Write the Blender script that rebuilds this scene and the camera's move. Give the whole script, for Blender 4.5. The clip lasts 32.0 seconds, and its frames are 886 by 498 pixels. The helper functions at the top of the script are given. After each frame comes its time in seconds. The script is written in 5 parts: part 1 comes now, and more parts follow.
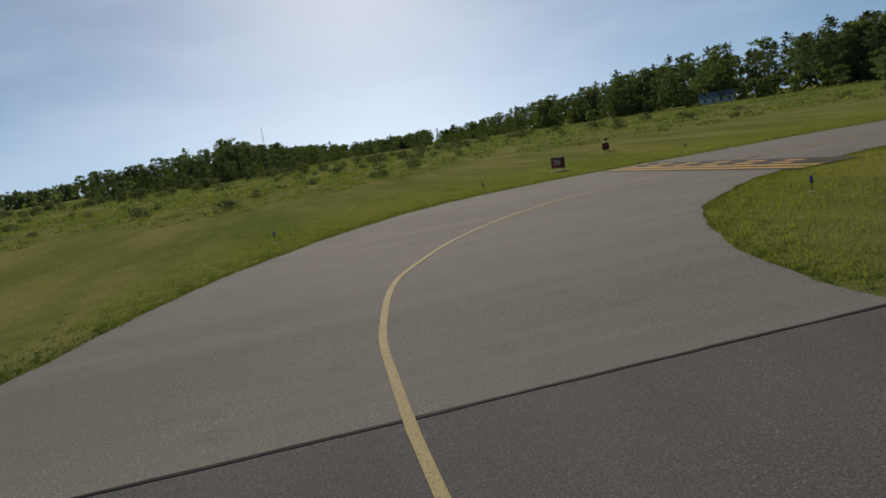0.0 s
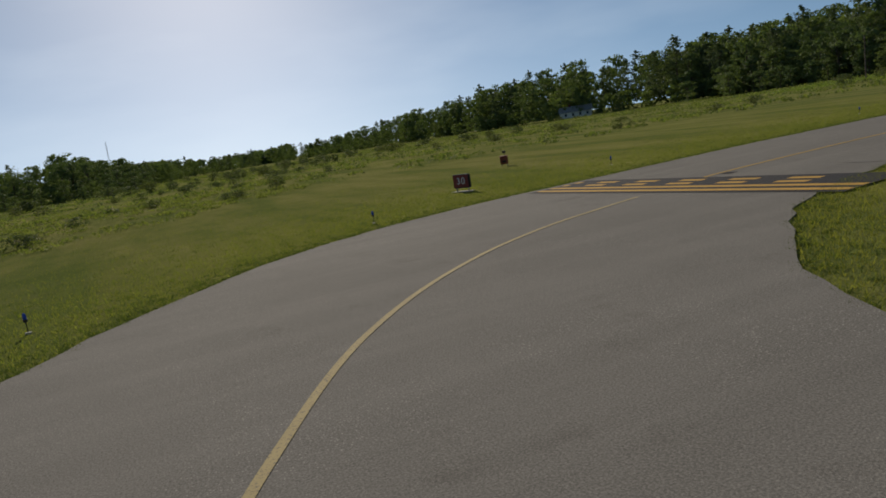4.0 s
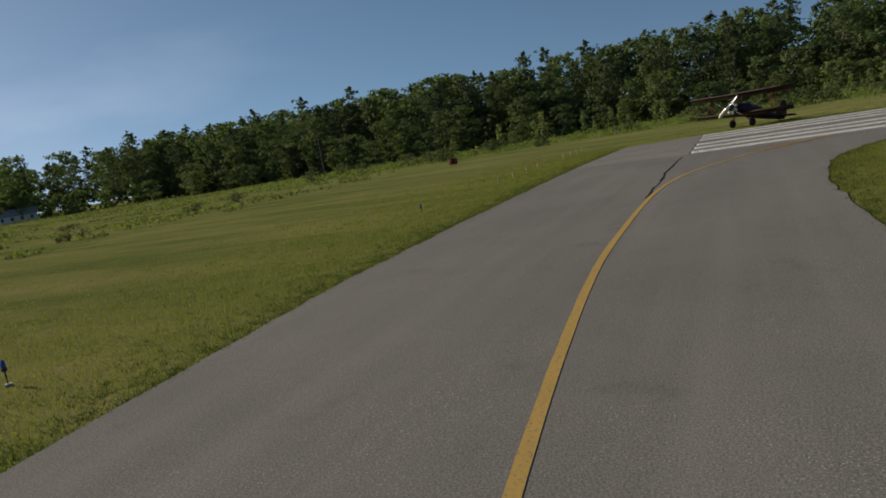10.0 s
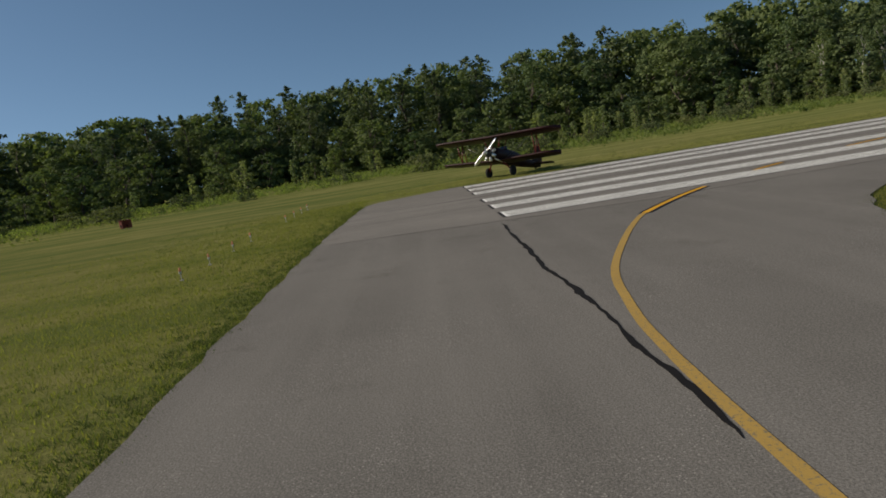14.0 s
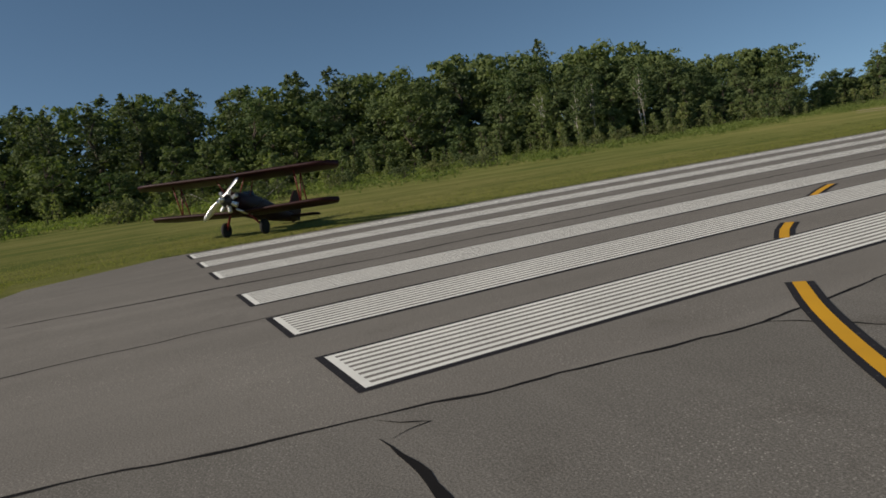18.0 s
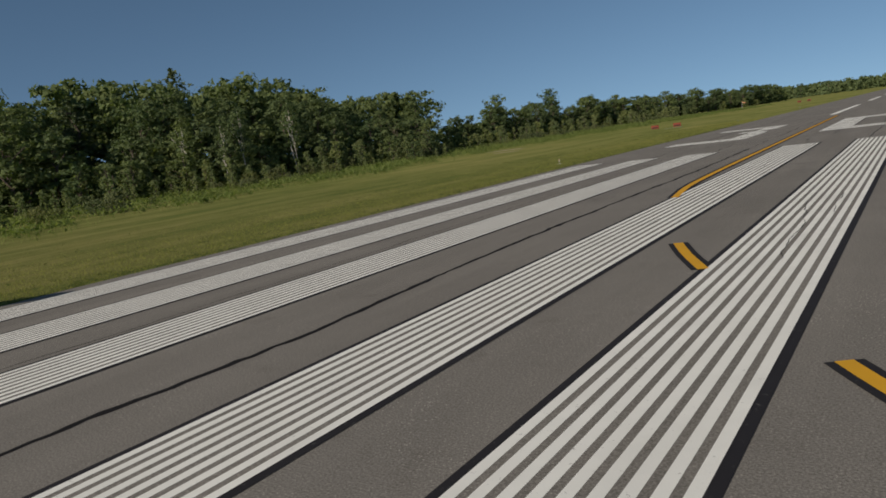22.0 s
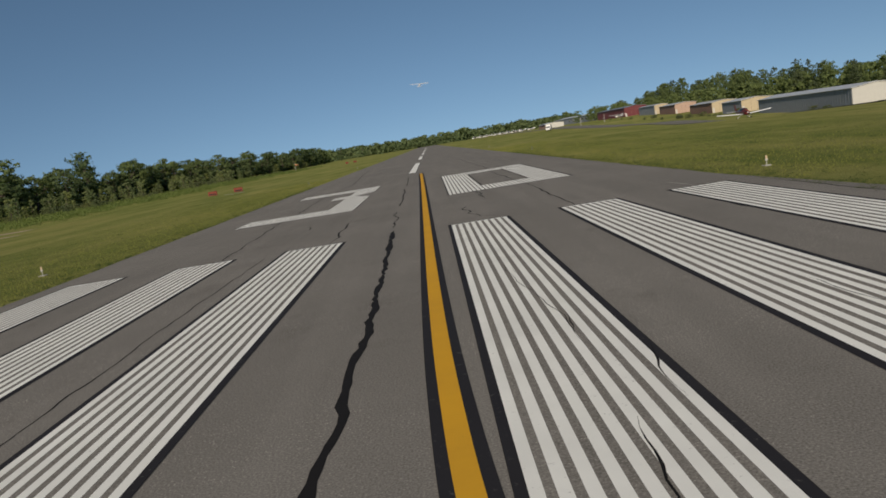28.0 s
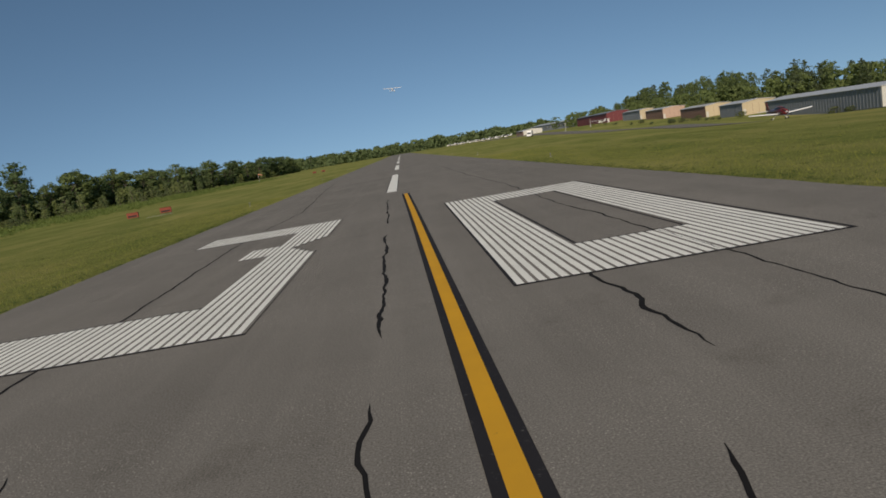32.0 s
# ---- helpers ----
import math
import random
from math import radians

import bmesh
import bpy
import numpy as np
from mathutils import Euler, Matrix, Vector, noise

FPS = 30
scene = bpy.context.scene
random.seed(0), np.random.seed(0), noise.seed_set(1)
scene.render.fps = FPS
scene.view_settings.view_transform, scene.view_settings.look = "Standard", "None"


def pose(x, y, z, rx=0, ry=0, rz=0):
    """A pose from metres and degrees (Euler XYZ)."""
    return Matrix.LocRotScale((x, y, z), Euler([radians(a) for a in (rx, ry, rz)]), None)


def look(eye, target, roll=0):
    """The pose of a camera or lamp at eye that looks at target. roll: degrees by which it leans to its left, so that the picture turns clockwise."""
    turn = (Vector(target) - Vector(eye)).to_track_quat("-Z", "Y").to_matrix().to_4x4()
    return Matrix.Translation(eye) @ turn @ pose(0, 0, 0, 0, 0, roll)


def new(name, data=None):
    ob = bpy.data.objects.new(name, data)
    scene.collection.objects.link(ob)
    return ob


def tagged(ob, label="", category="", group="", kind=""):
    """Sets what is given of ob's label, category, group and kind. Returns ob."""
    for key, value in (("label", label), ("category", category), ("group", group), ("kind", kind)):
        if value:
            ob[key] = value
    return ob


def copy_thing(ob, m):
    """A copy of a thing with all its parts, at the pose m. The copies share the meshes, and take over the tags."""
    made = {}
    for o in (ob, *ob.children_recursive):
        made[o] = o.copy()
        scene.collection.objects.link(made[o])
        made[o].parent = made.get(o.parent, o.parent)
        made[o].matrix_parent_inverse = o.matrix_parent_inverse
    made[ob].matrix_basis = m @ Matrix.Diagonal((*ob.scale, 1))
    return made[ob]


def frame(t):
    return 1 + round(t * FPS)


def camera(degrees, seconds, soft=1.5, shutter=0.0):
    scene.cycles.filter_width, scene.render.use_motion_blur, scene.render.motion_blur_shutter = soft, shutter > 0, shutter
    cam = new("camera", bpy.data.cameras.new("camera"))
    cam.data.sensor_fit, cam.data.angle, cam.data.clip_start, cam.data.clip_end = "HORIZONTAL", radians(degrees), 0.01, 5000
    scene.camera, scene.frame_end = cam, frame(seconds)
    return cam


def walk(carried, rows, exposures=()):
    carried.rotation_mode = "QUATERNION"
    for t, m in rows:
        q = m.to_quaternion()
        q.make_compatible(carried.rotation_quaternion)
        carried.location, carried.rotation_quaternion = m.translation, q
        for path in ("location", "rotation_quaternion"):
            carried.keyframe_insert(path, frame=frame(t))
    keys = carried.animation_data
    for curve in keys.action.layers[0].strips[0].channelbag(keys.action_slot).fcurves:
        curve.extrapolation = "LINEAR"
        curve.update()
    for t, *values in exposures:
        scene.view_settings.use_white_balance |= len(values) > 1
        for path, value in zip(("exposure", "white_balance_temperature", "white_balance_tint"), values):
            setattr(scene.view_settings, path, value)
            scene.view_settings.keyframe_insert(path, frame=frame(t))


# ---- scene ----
FOV = 65.88
# seconds, x, y, z, heading clockwise from +y, pitch, roll
ROWS = [
    (0.0, 66.12, 25.64, 2.62, -168.12, -8.96, -8.76),
    (0.5, 65.98, 24.61, 2.62, -167.15, -8.96, -8.82),
    (1.0, 65.83, 23.59, 2.62, -166.28, -8.98, -9.07),
    (1.5, 65.66, 22.61, 2.62, -165.47, -9.01, -9.31),
    (2.0, 65.47, 21.66, 2.62, -164.33, -9.11, -9.34),
    (2.5, 65.26, 20.67, 2.62, -162.86, -9.27, -9.25),
    (3.0, 64.99, 19.57, 2.62, -161.21, -9.45, -9.28),
    (3.5, 64.67, 18.32, 2.62, -159.25, -9.51, -9.22),
    (4.0, 64.33, 16.94, 2.62, -156.96, -9.52, -8.91),
    (4.5, 63.92, 15.45, 2.62, -154.31, -9.51, -8.46),
    (5.0, 63.38, 13.91, 2.62, -151.24, -9.48, -8.04),
    (5.5, 62.72, 12.38, 2.62, -147.74, -9.42, -7.88),
    (6.0, 61.88, 10.91, 2.62, -143.91, -9.31, -8.04),
    (6.5, 60.84, 9.53, 2.62, -139.88, -9.18, -8.40),
    (7.0, 59.74, 8.29, 2.62, -135.91, -9.03, -8.78),
    (7.5, 58.68, 7.21, 2.62, -132.36, -8.92, -8.98),
    (8.0, 57.54, 6.20, 2.62, -128.84, -8.90, -9.18),
    (8.5, 56.29, 5.14, 2.62, -124.83, -8.89, -9.38),
    (9.0, 54.83, 4.05, 2.62, -120.67, -8.83, -9.48),
    (9.5, 53.10, 3.04, 2.62, -116.99, -8.71, -9.46),
    (10.0, 51.16, 2.04, 2.62, -113.89, -8.47, -9.41),
    (10.5, 49.00, 0.98, 2.62, -110.86, -8.40, -9.27),
    (11.0, 46.79, -0.00, 2.62, -107.58, -8.38, -9.11),
    (11.5, 44.70, -0.75, 2.62, -104.05, -8.29, -8.93),
    (12.0, 42.66, -1.38, 2.62, -100.53, -8.26, -8.81),
    (12.5, 40.70, -1.91, 2.62, -97.07, -8.31, -8.73),
    (13.0, 38.72, -2.34, 2.62, -93.99, -8.31, -8.68),
    (13.5, 36.58, -2.62, 2.62, -91.41, -8.30, -8.78),
    (14.0, 34.35, -2.81, 2.62, -89.08, -8.24, -9.30),
    (14.5, 32.09, -2.99, 2.62, -86.73, -8.21, -9.70),
    (15.0, 29.85, -3.12, 2.62, -84.43, -8.33, -9.83),
    (15.5, 27.65, -3.17, 2.62, -81.99, -8.52, -9.64),
    (16.0, 25.56, -3.13, 2.62, -79.14, -8.58, -9.20),
    (16.5, 23.63, -3.04, 2.62, -75.72, -8.43, -8.64),
    (17.0, 21.85, -2.88, 2.62, -71.92, -8.10, -8.20),
    (17.5, 20.22, -2.66, 2.62, -68.31, -7.94, -8.00),
    (18.0, 18.72, -2.36, 2.62, -65.20, -7.98, -7.96),
    (18.5, 17.32, -1.87, 2.62, -62.60, -8.02, -8.13),
    (19.0, 15.95, -1.26, 2.62, -59.87, -7.92, -8.11),
    (19.5, 14.60, -0.58, 2.62, -56.93, -8.00, -8.08),
    (20.0, 13.31, 0.16, 2.62, -53.52, -8.23, -8.05),
    (20.5, 12.14, 0.92, 2.62, -49.48, -8.47, -7.68),
    (21.0, 11.04, 1.75, 2.62, -45.01, -8.61, -7.41),
    (21.5, 9.97, 2.65, 2.62, -40.32, -8.64, -7.56),
    (22.0, 8.96, 3.70, 2.62, -36.06, -8.70, -7.65),
    (22.5, 7.99, 4.99, 2.62, -32.00, -8.80, -7.66),
    (23.0, 7.06, 6.47, 2.62, -27.67, -8.89, -7.77),
    (23.5, 6.20, 8.09, 2.62, -23.54, -8.80, -8.16),
    (24.0, 5.41, 9.75, 2.62, -20.19, -8.69, -8.52),
    (24.5, 4.69, 11.44, 2.62, -17.15, -8.63, -8.74),
    (25.0, 4.05, 13.21, 2.62, -14.03, -8.67, -8.88),
    (25.5, 3.49, 15.04, 2.62, -10.83, -8.75, -8.99),
    (26.0, 3.02, 16.92, 2.62, -7.77, -8.86, -9.13),
    (26.5, 2.65, 18.81, 2.62, -5.11, -8.93, -9.29),
    (27.0, 2.38, 20.69, 2.62, -3.01, -8.91, -9.43),
    (27.5, 2.19, 22.50, 2.62, -1.36, -8.84, -9.41),
    (28.0, 2.07, 24.24, 2.62, -0.18, -8.80, -9.17),
    (28.5, 1.98, 25.97, 2.62, 0.58, -8.59, -9.11),
    (29.0, 1.89, 27.80, 2.62, 1.35, -8.41, -9.20),
    (29.5, 1.80, 29.83, 2.62, 2.14, -8.41, -9.35),
    (30.0, 1.69, 32.13, 2.62, 2.49, -8.47, -9.44),
    (30.5, 1.58, 34.88, 2.62, 2.23, -8.52, -9.49),
    (31.0, 1.45, 38.14, 2.62, 1.82, -8.67, -9.52),
    (31.5, 1.28, 41.95, 2.62, 1.78, -8.67, -9.53),
    (32.0, 1.07, 46.25, 2.62, 2.16, -8.53, -9.42),
]


def heading_pose(x, y, z, heading, pitch, roll):
    """A pose from a heading clockwise from +y, a pitch and a roll, in degrees."""
    h, p = radians(heading), radians(pitch)
    way = Vector((math.sin(h) * math.cos(p), math.cos(h) * math.cos(p), math.sin(p)))
    eye = Vector((x, y, z))
    return look(eye, eye + way, roll)


EXPOSURES = [(0.0, -0.18, 6500, 8), (6.0, -0.28, 6500, 8), (9.0, -0.22, 6500, 9), (11.0, -0.12, 6500, 9), (13.0, -0.03, 6500, 9), (17.0, -0.08, 6500, 9), (20.0, -0.26, 6500, 9), (24.0, -0.28, 6500, 9), (32.0, -0.3, 6500, 9)]
cam = camera(FOV, 32.0, soft=1.7)
walk(cam, [(r[0], heading_pose(*r[1:])) for r in ROWS], EXPOSURES)


# ---- light ----
SUN_AZ, SUN_EL = 188.0, 26.0  # clockwise from +y, above the horizon
world = bpy.data.worlds.new("world")
scene.world = world
world.use_nodes = True
wn, wl = world.node_tree.nodes, world.node_tree.links
sky = wn.new("ShaderNodeTexSky")
sky.sky_type, sky.sun_disc = 'NISHITA', False
sky.sun_elevation, sky.sun_rotation = radians(SUN_EL), radians(SUN_AZ)
sky.air_density, sky.dust_density, sky.ozone_density = 0.6, 0.3, 1.4
# a hazy summer sky: paler overhead and less bright at the horizon than clean air
level = wn.new("ShaderNodeVectorMath")
level.operation = 'SCALE'
level.inputs["Scale"].default_value = 0.29
haze = wn.new("ShaderNodeGamma")
haze.inputs["Gamma"].default_value = 0.97
soft_sky = wn.new("ShaderNodeHueSaturation")
soft_sky.inputs["Saturation"].default_value = 1.03
soft_sky.inputs["Hue"].default_value = 0.49
# the haze layer hides the bright rim of the sky: the lowest band is as dull as the air a little higher
tc = wn.new("ShaderNodeTexCoord")
rim_axes, rim_lift, rim_join = wn.new("ShaderNodeSeparateXYZ"), wn.new("ShaderNodeMapRange"), wn.new("ShaderNodeCombineXYZ")
rim_lift.inputs["From Min"].default_value, rim_lift.inputs["To Min"].default_value = 0.0, 0.11
wl.new(tc.outputs["Generated"], rim_axes.inputs[0])
wl.new(rim_axes.outputs[0], rim_join.inputs[0])
wl.new(rim_axes.outputs[1], rim_join.inputs[1])
wl.new(rim_axes.outputs[2], rim_lift.inputs[0])
wl.new(rim_lift.outputs[0], rim_join.inputs[2])
wl.new(rim_join.outputs[0], sky.inputs[0])
wl.new(sky.outputs[0], level.inputs[0])
wl.new(level.outputs[0], haze.inputs[0])
wl.new(haze.outputs[0], soft_sky.inputs["Color"])
# thin wisps of cloud low in the south
stretch = wn.new("ShaderNodeMapping")
stretch.inputs["Scale"].default_value = (2.2, 2.2, 8.0)
wisps = wn.new("ShaderNodeTexNoise")
wisps.inputs["Scale"].default_value, wisps.inputs["Detail"].default_value, wisps.inputs["Roughness"].default_value = 1.3, 4.5, 0.5
wisp_range = wn.new("ShaderNodeMapRange")
wisp_range.inputs["From Min"].default_value, wisp_range.inputs["From Max"].default_value, wisp_range.inputs["To Max"].default_value = 0.45, 0.8, 0.15
axes = wn.new("ShaderNodeSeparateXYZ")
southward = wn.new("ShaderNodeMapRange")
southward.inputs["From Min"].default_value, southward.inputs["From Max"].default_value = -0.45, -0.85
share = wn.new("ShaderNodeMath")
share.operation = 'MULTIPLY'
cloud = wn.new("ShaderNodeMix")
cloud.data_type = 'RGBA'
cloud.inputs[7].default_value = (4.2, 4.4, 4.6, 1)
wl.new(tc.outputs["Generated"], stretch.inputs["Vector"])
wl.new(tc.outputs["Generated"], axes.inputs[0])
wl.new(axes.outputs[1], southward.inputs[0])
wl.new(stretch.outputs[0], wisps.inputs["Vector"])
wl.new(wisps.outputs["Fac"], wisp_range.inputs[0])
wl.new(wisp_range.outputs[0], share.inputs[0])
wl.new(southward.outputs[0], share.inputs[1])
wl.new(share.outputs[0], cloud.inputs[0])
wl.new(soft_sky.outputs[0], cloud.inputs[6])
wl.new(cloud.outputs[2], wn["Background"].inputs[0])
wn["Background"].inputs[1].default_value = 0.31

sun = new("sun", bpy.data.lights.new("sun", 'SUN'))
sun.data.energy, sun.data.angle, sun.data.color = 4.7, radians(0.6), (1.0, 0.87, 0.72)
_s = Vector((math.sin(radians(SUN_AZ)) * math.cos(radians(SUN_EL)), math.cos(radians(SUN_AZ)) * math.cos(radians(SUN_EL)), math.sin(radians(SUN_EL))))
sun.matrix_world = look(_s * 50, (0, 0, 0))


# ---- materials ----
def material(name, rough=0.8, metal=0.0, spec=0.5):
    m = bpy.data.materials.new(name)
    m.use_nodes = True
    b = m.node_tree.nodes["Principled BSDF"]
    b.inputs["Roughness"].default_value, b.inputs["Metallic"].default_value = rough, metal
    b.inputs["Specular IOR Level"].default_value = spec
    return m, m.node_tree.nodes, m.node_tree.links, b


def coords(n, l, space="Object", scale=(1, 1, 1)):
    c = n.new("ShaderNodeTexCoord")
    if space == "World":
        g = n.new("ShaderNodeNewGeometry")
        out = g.outputs["Position"]
    else:
        out = c.outputs[space]
    mp = n.new("ShaderNodeMapping")
    mp.inputs["Scale"].default_value = scale
    l.new(out, mp.inputs["Vector"])
    return mp.outputs[0]


def noise_tex(n, l, vec, scale, detail=4.0, rough=0.6):
    t = n.new("ShaderNodeTexNoise")
    t.inputs["Scale"].default_value, t.inputs["Detail"].default_value, t.inputs["Roughness"].default_value = scale, detail, rough
    l.new(vec, t.inputs["Vector"])
    return t.outputs["Fac"]


def ramp(n, l, fac, stops):
    r = n.new("ShaderNodeValToRGB")
    e = r.color_ramp.elements
    while len(e) < len(stops):
        e.new(0.5)
    for el, (p, c) in zip(e, stops):
        el.position, el.color = p, (*c, 1)
    l.new(fac, r.inputs[0])
    return r.outputs[0]


def mix(n, l, fac, a, b, mode='MIX'):
    m = n.new("ShaderNodeMix")
    m.data_type, m.blend_type = 'RGBA', mode
    for sock, v in ((m.inputs[0], fac), (m.inputs[6], a), (m.inputs[7], b)):
        if isinstance(v, (int, float)):
            sock.default_value = v
        elif isinstance(v, tuple):
            sock.default_value = (*v, 1)
        else:
            l.new(v, sock)
    return m.outputs[2]


def bump(n, l, b, height, strength=0.3, dist=0.01):
    bp = n.new("ShaderNodeBump")
    bp.inputs["Strength"].default_value, bp.inputs["Distance"].default_value = strength, dist
    l.new(height, bp.inputs["Height"])
    l.new(bp.outputs[0], b.inputs["Normal"])


def asphalt(name, dark, light, along=(0.9, 0.05, 1)):
    m, n, l, b = material(name, 0.95, spec=0.07)
    v = coords(n, l, "World")
    big = ramp(n, l, noise_tex(n, l, v, 0.16, 6, 0.65), [(0.3, tuple(c * 0.88 for c in dark)), (0.7, tuple(c * 1.1 for c in light))])
    streak = noise_tex(n, l, coords(n, l, "World", along), 1.0, 4)
    col = mix(n, l, ramp(n, l, streak, [(0.45, (0, 0, 0)), (0.72, (0.5, 0.5, 0.5))]), big, tuple(c * 1.5 for c in light))
    grain = noise_tex(n, l, v, 45.0, 3, 0.75)
    col = mix(n, l, 0.55, col, ramp(n, l, grain, [(0.3, tuple(c * 0.45 for c in dark)), (0.5, light), (0.72, tuple(c * 2.1 for c in light))]))
    chips = n.new("ShaderNodeTexVoronoi")
    chips.inputs["Scale"].default_value = 38.0
    l.new(v, chips.inputs["Vector"])
    pick = n.new("ShaderNodeSeparateColor")
    l.new(chips.outputs["Color"], pick.inputs[0])
    pale = mix(n, l, 1.0, ramp(n, l, chips.outputs["Distance"], [(0.2, (0.8, 0.8, 0.8)), (0.42, (0, 0, 0))]), ramp(n, l, pick.outputs[0], [(0.76, (0, 0, 0)), (0.84, (1, 1, 1))]), 'MULTIPLY')
    where = ramp(n, l, noise_tex(n, l, v, 0.35, 5, 0.65), [(0.46, (0.15, 0.15, 0.15)), (0.62, (1, 1, 1))])
    col = mix(n, l, mix(n, l, 1.0, pale, where, 'MULTIPLY'), col, tuple(c * 2.6 for c in light))
    stain = ramp(n, l, noise_tex(n, l, v, 0.6, 6, 0.7), [(0.58, (1, 1, 1)), (0.74, (0.8, 0.79, 0.78))])
    col = mix(n, l, 1.0, col, stain, 'MULTIPLY')
    l.new(col, b.inputs["Base Color"])
    bump(n, l, b, grain, 0.5, 0.01)
    return m


def paint(name, colour, under, wear=0.5, grain=9.0):
    m, n, l, b = material(name, 0.9, spec=0.15)
    v = coords(n, l, "World")
    worn = noise_tex(n, l, v, grain, 6, 0.75)
    dirt = noise_tex(n, l, v, 0.8, 4)
    c = mix(n, l, ramp(n, l, dirt, [(0.35, (0, 0, 0)), (0.75, (0.35, 0.35, 0.35))]), colour, tuple(0.6 * k + 0.02 for k in colour))
    c = mix(n, l, ramp(n, l, worn, [(wear, (0, 0, 0)), (wear + 0.09, (1, 1, 1))]), c, under)
    l.new(c, b.inputs["Base Color"])
    bump(n, l, b, noise_tex(n, l, v, 50.0, 3), 0.4, 0.006)
    return m


def plain(name, colour, rough=0.5, metal=0.0, vary=0.12, scale=3.0, coat=0.0):
    m, n, l, b = material(name, rough, metal)
    v = coords(n, l, "Object")
    f = noise_tex(n, l, v, scale, 5, 0.65)
    c = ramp(n, l, f, [(0.3, tuple(k * (1 - vary) for k in colour)), (0.7, tuple(min(1, k * (1 + vary)) for k in colour))])
    l.new(c, b.inputs["Base Color"])
    r = n.new("ShaderNodeMapRange")
    r.inputs["To Min"].default_value, r.inputs["To Max"].default_value = max(0.02, rough - 0.1), min(1, rough + 0.1)
    l.new(noise_tex(n, l, v, scale * 6, 4), r.inputs[0])
    l.new(r.outputs[0], b.inputs["Roughness"])
    b.inputs["Coat Weight"].default_value = coat
    return m


def foliage(name, dark, light, through_amt=0.5):
    m, n, l, b = material(name, 0.75, spec=0.1)
    info = n.new("ShaderNodeObjectInfo")
    geo = n.new("ShaderNodeNewGeometry")
    mid = tuple((a + c) / 2 for a, c in zip(dark, light))
    leaf = ramp(n, l, geo.outputs["Random Per Island"], [(0.0, dark), (0.5, mid), (1.0, light)])
    tree = ramp(n, l, info.outputs["Random"], [(0.0, (0.74, 0.82, 0.8)), (0.5, (1, 1, 1)), (1.0, (1.18, 1.14, 0.92))])
    col = mix(n, l, 1.0, leaf, tree, 'MULTIPLY')
    l.new(col, b.inputs["Base Color"])
    tr = n.new("ShaderNodeBsdfTranslucent")
    l.new(mix(n, l, 1.0, col, (1.3, 1.44, 0.64), 'MULTIPLY'), tr.inputs[0])
    ms = n.new("ShaderNodeMixShader")
    ms.inputs[0].default_value = through_amt
    out = n["Material Output"]
    l.new(b.outputs[0], ms.inputs[1])
    l.new(tr.outputs[0], ms.inputs[2])
    l.new(ms.outputs[0], out.inputs[0])
    return m


def grass_ground(name):
    m, n, l, b = material(name, 1.0, spec=0.0)
    v = coords(n, l, "World")
    f1 = noise_tex(n, l, v, 0.035, 6, 0.6)
    f2 = noise_tex(n, l, v, 0.5, 6, 0.7)
    f3 = noise_tex(n, l, v, 14.0, 4, 0.8)
    f4 = noise_tex(n, l, coords(n, l, "World", (0.25, 0.05, 1)), 1.0, 4, 0.6)
    c = ramp(n, l, f1, [(0.36, (0.088, 0.13, 0.034)), (0.5, (0.18, 0.195, 0.056)), (0.61, (0.31, 0.27, 0.104))])
    c = mix(n, l, 0.6, c, ramp(n, l, f2, [(0.32, (0.0505, 0.0788, 0.0224)), (0.5, (0.146, 0.163, 0.0504)), (0.7, (0.303, 0.256, 0.118))]))
    c = mix(n, l, 0.25, c, ramp(n, l, f4, [(0.35, (0.0909, 0.128, 0.0392)), (0.65, (0.323, 0.266, 0.123))]))
    c = mix(n, l, 0.4, c, ramp(n, l, f3, [(0.3, (0.0303, 0.0473, 0.0157)), (0.5, (0.162, 0.172, 0.056)), (0.75, (0.303, 0.276, 0.112))]))
    # the field to the north has dried to straw
    pos = n.new("ShaderNodeSeparateXYZ")
    l.new(v, pos.inputs[0])
    dry = n.new("ShaderNodeMapRange")
    dry.inputs["From Min"].default_value, dry.inputs["From Max"].default_value = -20.0, 75.0
    dry.inputs["To Max"].default_value = 0.6
    l.new(pos.outputs[1], dry.inputs[0])
    parched = ramp(n, l, f1, [(0.4, (0.15, 0.2, 0.05)), (0.5, (0.29, 0.305, 0.092)), (0.6, (0.46, 0.4, 0.15))])
    c = mix(n, l, dry.outputs[0], c, mix(n, l, 0.55, parched, ramp(n, l, f2, [(0.3, (0.18, 0.215, 0.056)), (0.5, (0.295, 0.31, 0.093)), (0.7, (0.43, 0.39, 0.145))])))
    c = mix(n, l, 0.3, c, ramp(n, l, f4, [(0.4, (0.1, 0.15, 0.038)), (0.5, (0.215, 0.235, 0.068)), (0.6, (0.33, 0.315, 0.11))]))
    l.new(c, b.inputs["Base Color"])
    bump(n, l, b, f3, 1.0, 0.08)
    return m


